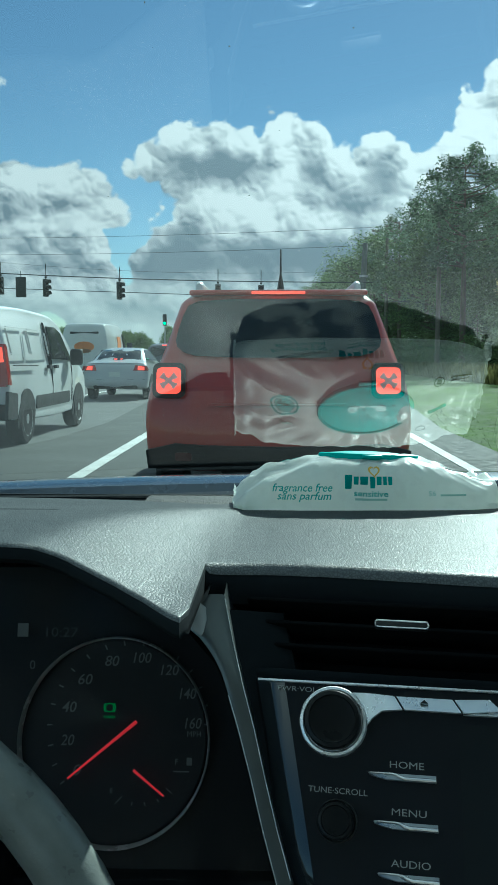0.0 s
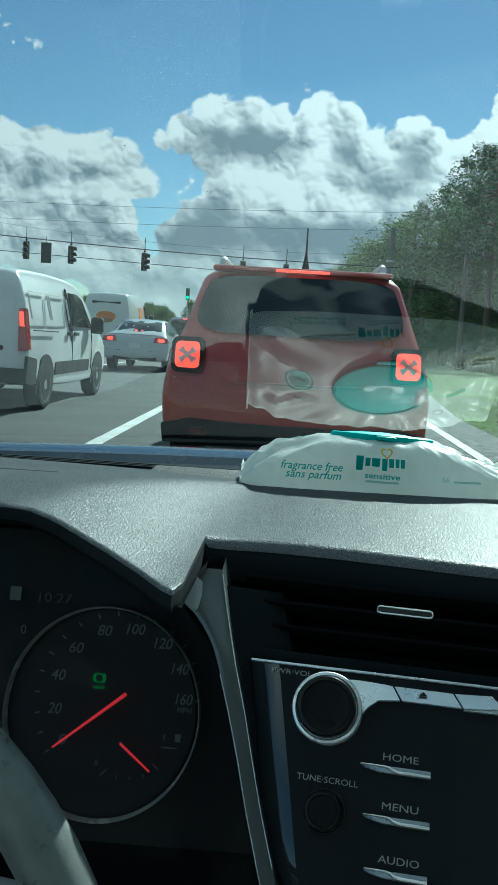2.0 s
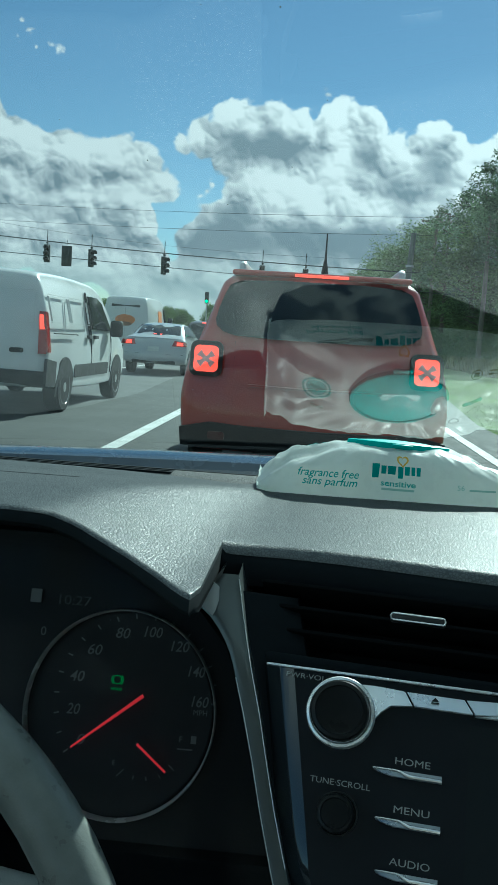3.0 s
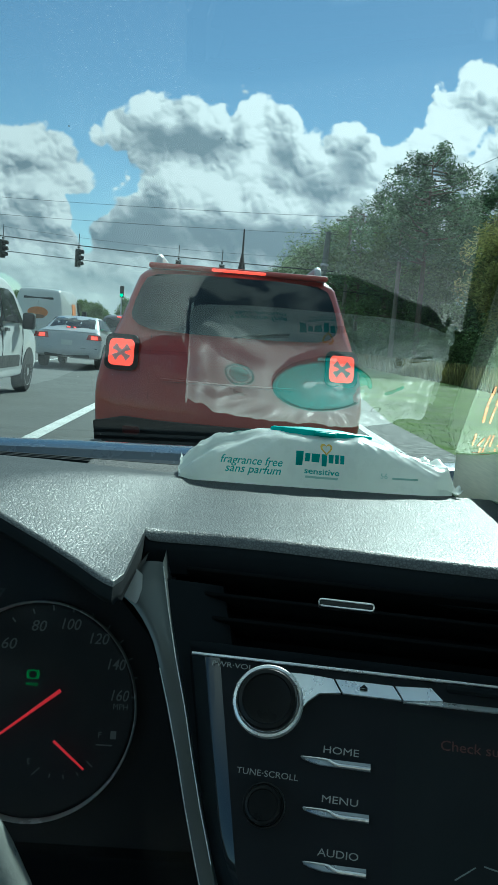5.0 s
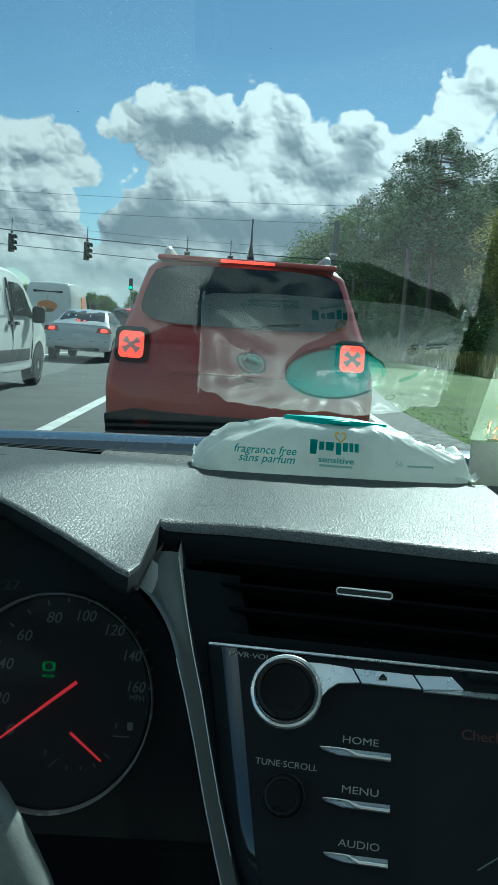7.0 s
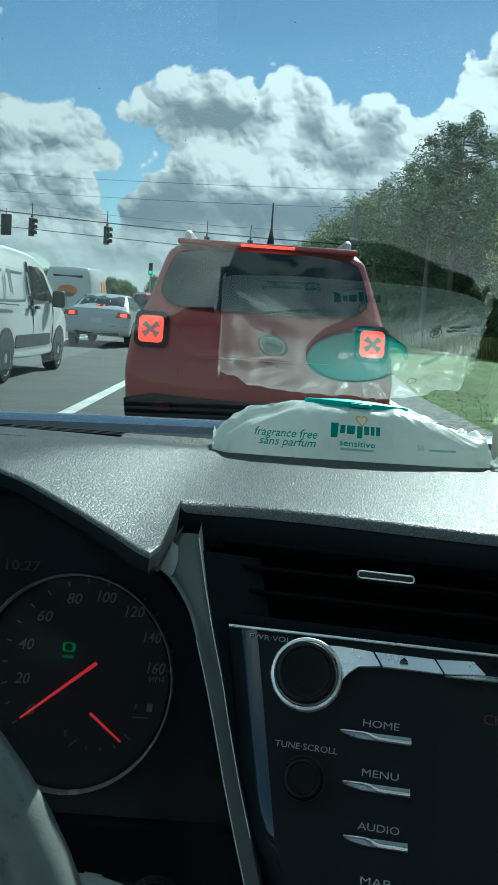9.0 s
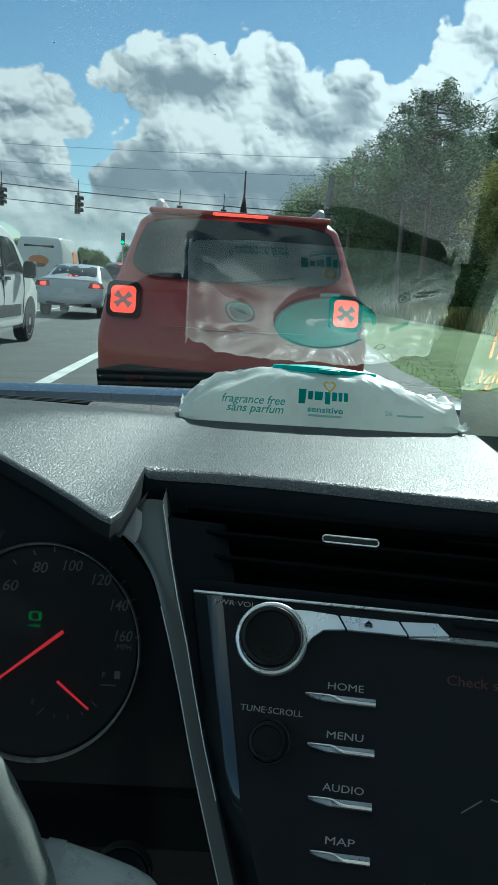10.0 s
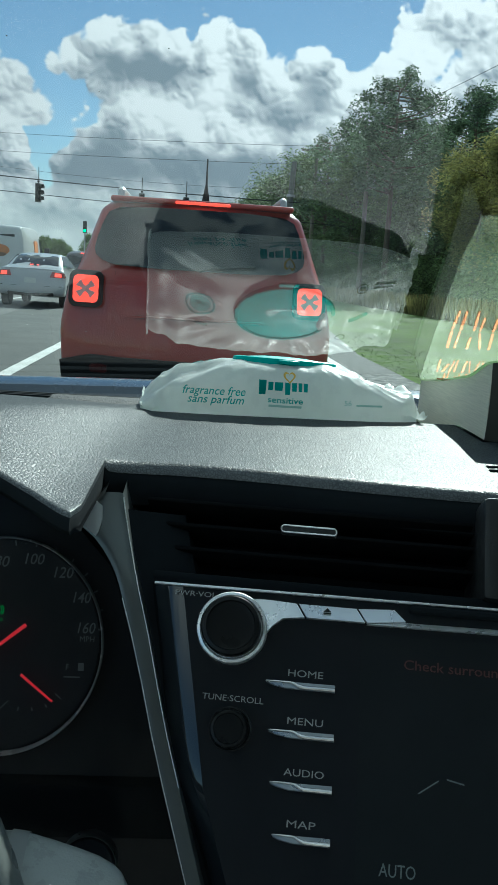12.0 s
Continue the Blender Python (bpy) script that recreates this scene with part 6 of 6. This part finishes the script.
for s in (-1, 1):
    vc.on_side("cab_window", [(2.35, 1.12), (3.55, 1.1), (3.15, 1.52), (2.9, 1.6), (2.42, 1.6)], CAR_GLASS, 0.006, s, "dark cab door window")
    for y0, y1 in ((0.35, 1.2), (1.28, 2.2)):
        for name, a, b, c, d in (("panel_crease", y0, y1, 1.17, 1.178), ("panel_crease", y0 + 0.04, y1 - 0.04, 1.52, 1.528), ("panel_crease", y0, y0 + 0.009, 1.19, 1.5), ("panel_crease", y1 - 0.009, y1, 1.19, 1.5)):
            vc.on_side(name, [(a, c), (b, c), (b, d), (a, d)], SHADED_WHITE, 0.001, s)
    vc.on_side("door_seam", [(2.27, 0.5), (2.28, 0.5), (2.3, 1.65), (2.285, 1.65)], SEAM, 0.003, s)
    vc.on_side("door_seam", [(3.5, 0.45), (3.51, 0.45), (3.52, 1.1), (3.51, 1.1)], SEAM, 0.003, s)
    vc.on_side("slide_rail", [(0.4, 1.03), (1.5, 1.02), (1.5, 1.035), (0.4, 1.045)], SEAM, 0.006, s)
    vc.on_side("rub_panel", rr(1.35, 3.3, 0.44, 0.62, 0.03), CLADDING, 0.012, s, "black side rub strip")
    vc.on_side("door_handle", rr(2.05, 2.2, 0.98, 1.03, 0.02), CLADDING, 0.03, s)
    vc.on_side("door_handle", rr(2.42, 2.57, 0.98, 1.03, 0.02), CLADDING, 0.03, s)
    vc.on_side("rear_corner", [(0.02, 0.38), (0.45, 0.36), (0.42, 0.68), (0.03, 0.72)], CLADDING, 0.02, s)
    lamp = vc.on_rear("tail_lamp", [(0.8 * s, 0.78), (0.895 * s, 0.78), (0.875 * s, 1.3), (0.79 * s, 1.3)], LAMP_OFF, 0.03, "tall red tail lamp")
    vc.on_rear("lamp_lens", [(0.81 * s, 1.08), (0.893 * s, 1.08), (0.873 * s, 1.26), (0.795 * s, 1.26)], LAMP_ON, 0.036, "lit red lens", lamp)
    part("door_mirror", box(0.2, 0.14, 0.26, (s * 1.02, 3.38, 1.15), 0.05, 3), CLADDING, van, "black door mirror")
    vc.on_side("side_lamp", [(0.06, 0.8), (0.2, 0.8), (0.19, 1.28), (0.08, 1.28)], LAMP_OFF, 0.008, s)
vc.on_rear("rear_bumper", [(-0.9, 0.36), (-0.9, 0.56), (0, 0.58), (0.9, 0.56), (0.9, 0.36)], CLADDING, 0.05, "black plastic bumper")
for x in (-0.4, 0.4):
    for a, b, c, d in ((x - 0.33, x + 0.33, 1.15, 1.158), (x - 0.31, x + 0.31, 1.55, 1.558), (x - 0.33, x - 0.322, 1.17, 1.53), (x + 0.322, x + 0.33, 1.17, 1.53)):
        vc.on_rear("panel_crease", [(a, c), (b, c), (b, d), (a, d)], SHADED_WHITE, 0.001)
vc.on_rear("door_seam", [(-0.005, 0.58), (0.005, 0.58), (0.005, 1.74), (-0.005, 1.74)], SEAM, 0.004)
vc.on_rear("badge", rr(0.45, 0.62, 0.78, 0.84, 0.025), SEAM, 0.012)
vc.on_rear("door_handle", rr(0.06, 0.2, 0.98, 1.03, 0.02), CLADDING, 0.03)
vc.wheels((0.92, 3.98), 0.33)

# silver sedan ahead of the van
sedan = thing("silver_sedan", "silver grey sedan with lit brake lamps", "car", pose(-4.25, 23.5, 0))
SEDAN_OUT = [(0.15, 0.3), (0.02, 0.36), (0.0, 0.5), (0.03, 0.75), (0.08, 0.95), (0.18, 1.03), (0.6, 1.07), (1.0, 1.28), (1.3, 1.4), (1.7, 1.45), (2.3, 1.43), (2.7, 1.34), (3.4, 1.02), (4.2, 0.9), (4.65, 0.72), (4.75, 0.5), (4.65, 0.28), (2.4, 0.22)]
sc = Car(sedan, SEDAN_OUT, [(0.2, 0.84), (0.5, 0.89), (0.8, 0.895), (1.0, 0.83), (1.1, 0.74), (1.3, 0.66), (1.45, 0.56)], 0.22, SILVER_PAINT)
sc.on_rear("rear_window", [(-0.62, 1.1), (0, 1.085), (0.62, 1.1), (0.55, 1.34), (0.5, 1.37), (0, 1.385), (-0.5, 1.37), (-0.55, 1.34)], CAR_GLASS, 0.012, "sloped rear window")
sc.on_rear("high_brake_lamp", rr(-0.12, 0.12, 1.1, 1.13, 0.01), LAMP_ON, 0.02)
sc.on_rear("plate_recess", rr(-0.22, 0.22, 0.62, 0.8, 0.03), SILVER_PAINT, 0.004)
sc.on_rear("number_plate", rr(-0.15, 0.15, 0.64, 0.77, 0.01), PLATE, 0.014)
sc.on_rear("bumper_line", rr(-0.8, 0.8, 0.56, 0.575, 0.004), SEAM, 0.004)
sc.on_rear("lower_valance", rr(-0.6, 0.6, 0.3, 0.4, 0.03), CLADDING, 0.012)
sc.on_rear("boot_lip", rr(-0.7, 0.7, 1.0, 1.03, 0.01), SILVER_PAINT, 0.03)
for s in (-1, 1):
    lamp = sc.on_rear("tail_lamp", [(0.5 * s, 0.8), (0.86 * s, 0.8), (0.84 * s, 0.93), (0.55 * s, 0.95)], LAMP_OFF, 0.02, "red tail lamp")
    sc.on_rear("lamp_lens", [(0.62 * s, 0.82), (0.8 * s, 0.82), (0.78 * s, 0.91), (0.62 * s, 0.92)], LAMP_ON, 0.026, "lit red lens", lamp)
    sc.on_side("side_window", [(0.95, 1.09), (3.1, 1.06), (2.6, 1.31), (2.2, 1.38), (1.5, 1.38)], CAR_GLASS, 0.006, s)
    part("door_mirror", box(0.18, 0.12, 0.12, (s * 0.97, 2.95, 1.05), 0.04, 3), SILVER_PAINT, sedan)
    sc.on_side("lamp_wrap", [(0.1, 0.8), (0.32, 0.82), (0.28, 0.92), (0.1, 0.93)], LAMP_OFF, 0.008, s)
sc.wheels((0.95, 3.75), 0.32)

# high white delivery van two lanes over
truck = thing("delivery_van", "tall white delivery van with an orange picture on its doors", "van", pose(-7.75, 36.0, 0))
TRUCK_OUT = [(0.1, 0.4), (0.0, 0.5), (0.0, 1.2), (0.04, 2.2), (0.1, 2.5), (0.3, 2.62), (3.5, 2.66), (4.2, 2.5), (4.9, 1.6), (5.5, 1.3), (5.8, 1.0), (5.85, 0.5), (5.7, 0.35), (3.0, 0.32)]
tc = Car(truck, TRUCK_OUT, [(0.3, 0.95), (0.6, 1.0), (1.3, 0.99), (2.1, 0.92), (2.66, 0.8)], 0.08, WHITE_PAINT)
ORANGE = material("orange_print", (0.62, 0.2, 0.04), 0.5, vary=0.3, scale=6)
BROWN = material("brown_print", (0.18, 0.08, 0.03), 0.5, vary=0.3, scale=6)
tc.on_rear("picture", [(0.42 * math.cos(a), 1.62 + 0.22 * math.sin(a)) for a in [2 * math.pi * i / 20 for i in range(20)]], ORANGE, 0.01, "orange oval picture")
tc.on_rear("picture_base", [(0.3 * math.cos(a), 1.45 + 0.09 * math.sin(a)) for a in [2 * math.pi * i / 14 for i in range(14)]], BROWN, 0.012)
tc.on_rear("print_bar", rr(-0.6, 0.6, 2.15, 2.25, 0.02), CLADDING, 0.006)
tc.on_rear("door_seam", [(-0.006, 0.6), (0.006, 0.6), (0.006, 2.5), (-0.006, 2.5)], SEAM, 0.003)
tc.on_rear("bumper", rr(-0.95, 0.95, 0.42, 0.58, 0.03), CLADDING, 0.08)
for s in (-1, 1):
    tc.on_rear("tail_lamp", rr(0.9 * s - 0.06, 0.9 * s + 0.06, 0.8, 1.2, 0.03), LAMP_OFF, 0.02)
    tc.on_side("cab_window", [(4.0, 1.55), (4.75, 1.55), (4.2, 2.2), (3.95, 2.25)], CAR_GLASS, 0.006, s)
    tc.on_side("print_panel", rr(2.6, 3.4, 1.5, 2.1, 0.1), ORANGE, 0.006, s)
    part("door_mirror", box(0.22, 0.15, 0.35, (s * 1.12, 4.75, 1.7), 0.05, 3), CLADDING, truck)
tc.wheels((1.2, 4.8), 0.36)

# minivan ahead of the sedan
mini = thing("grey_minivan", "dark grey minivan with a lit high brake lamp", "minivan", pose(-4.0, 33.5, 0))
MINI_OUT = [(0.15, 0.32), (0.0, 0.45), (0.02, 0.9), (0.12, 1.15), (0.3, 1.6), (0.45, 1.7), (1.5, 1.76), (2.8, 1.72), (3.9, 1.15), (4.7, 0.95), (4.95, 0.6), (4.9, 0.32), (2.4, 0.25)]
mc = Car(mini, MINI_OUT, [(0.3, 0.92), (0.8, 0.97), (1.1, 0.92), (1.6, 0.78), (1.76, 0.7)], 0.15, DARK_PAINT)
mc.on_rear("rear_window", rr(-0.68, 0.68, 1.18, 1.58, 0.08), CAR_GLASS, 0.012)
mc.on_rear("high_brake_lamp", rr(-0.25, 0.25, 1.63, 1.67, 0.01), LAMP_ON, 0.03, "lit red strip")
mc.on_rear("number_plate", rr(-0.15, 0.15, 0.75, 0.88, 0.01), PLATE, 0.014)
for s in (-1, 1):
    mc.on_rear("tail_lamp", rr(0.86 * s - 0.06, 0.86 * s + 0.06, 0.85, 1.25, 0.03), LAMP_OFF, 0.02)
    mc.on_side("side_window", [(0.5, 1.15), (3.5, 1.13), (2.7, 1.6), (0.65, 1.6)], CAR_GLASS, 0.006, s)
mc.wheels((0.95, 3.95), 0.33)
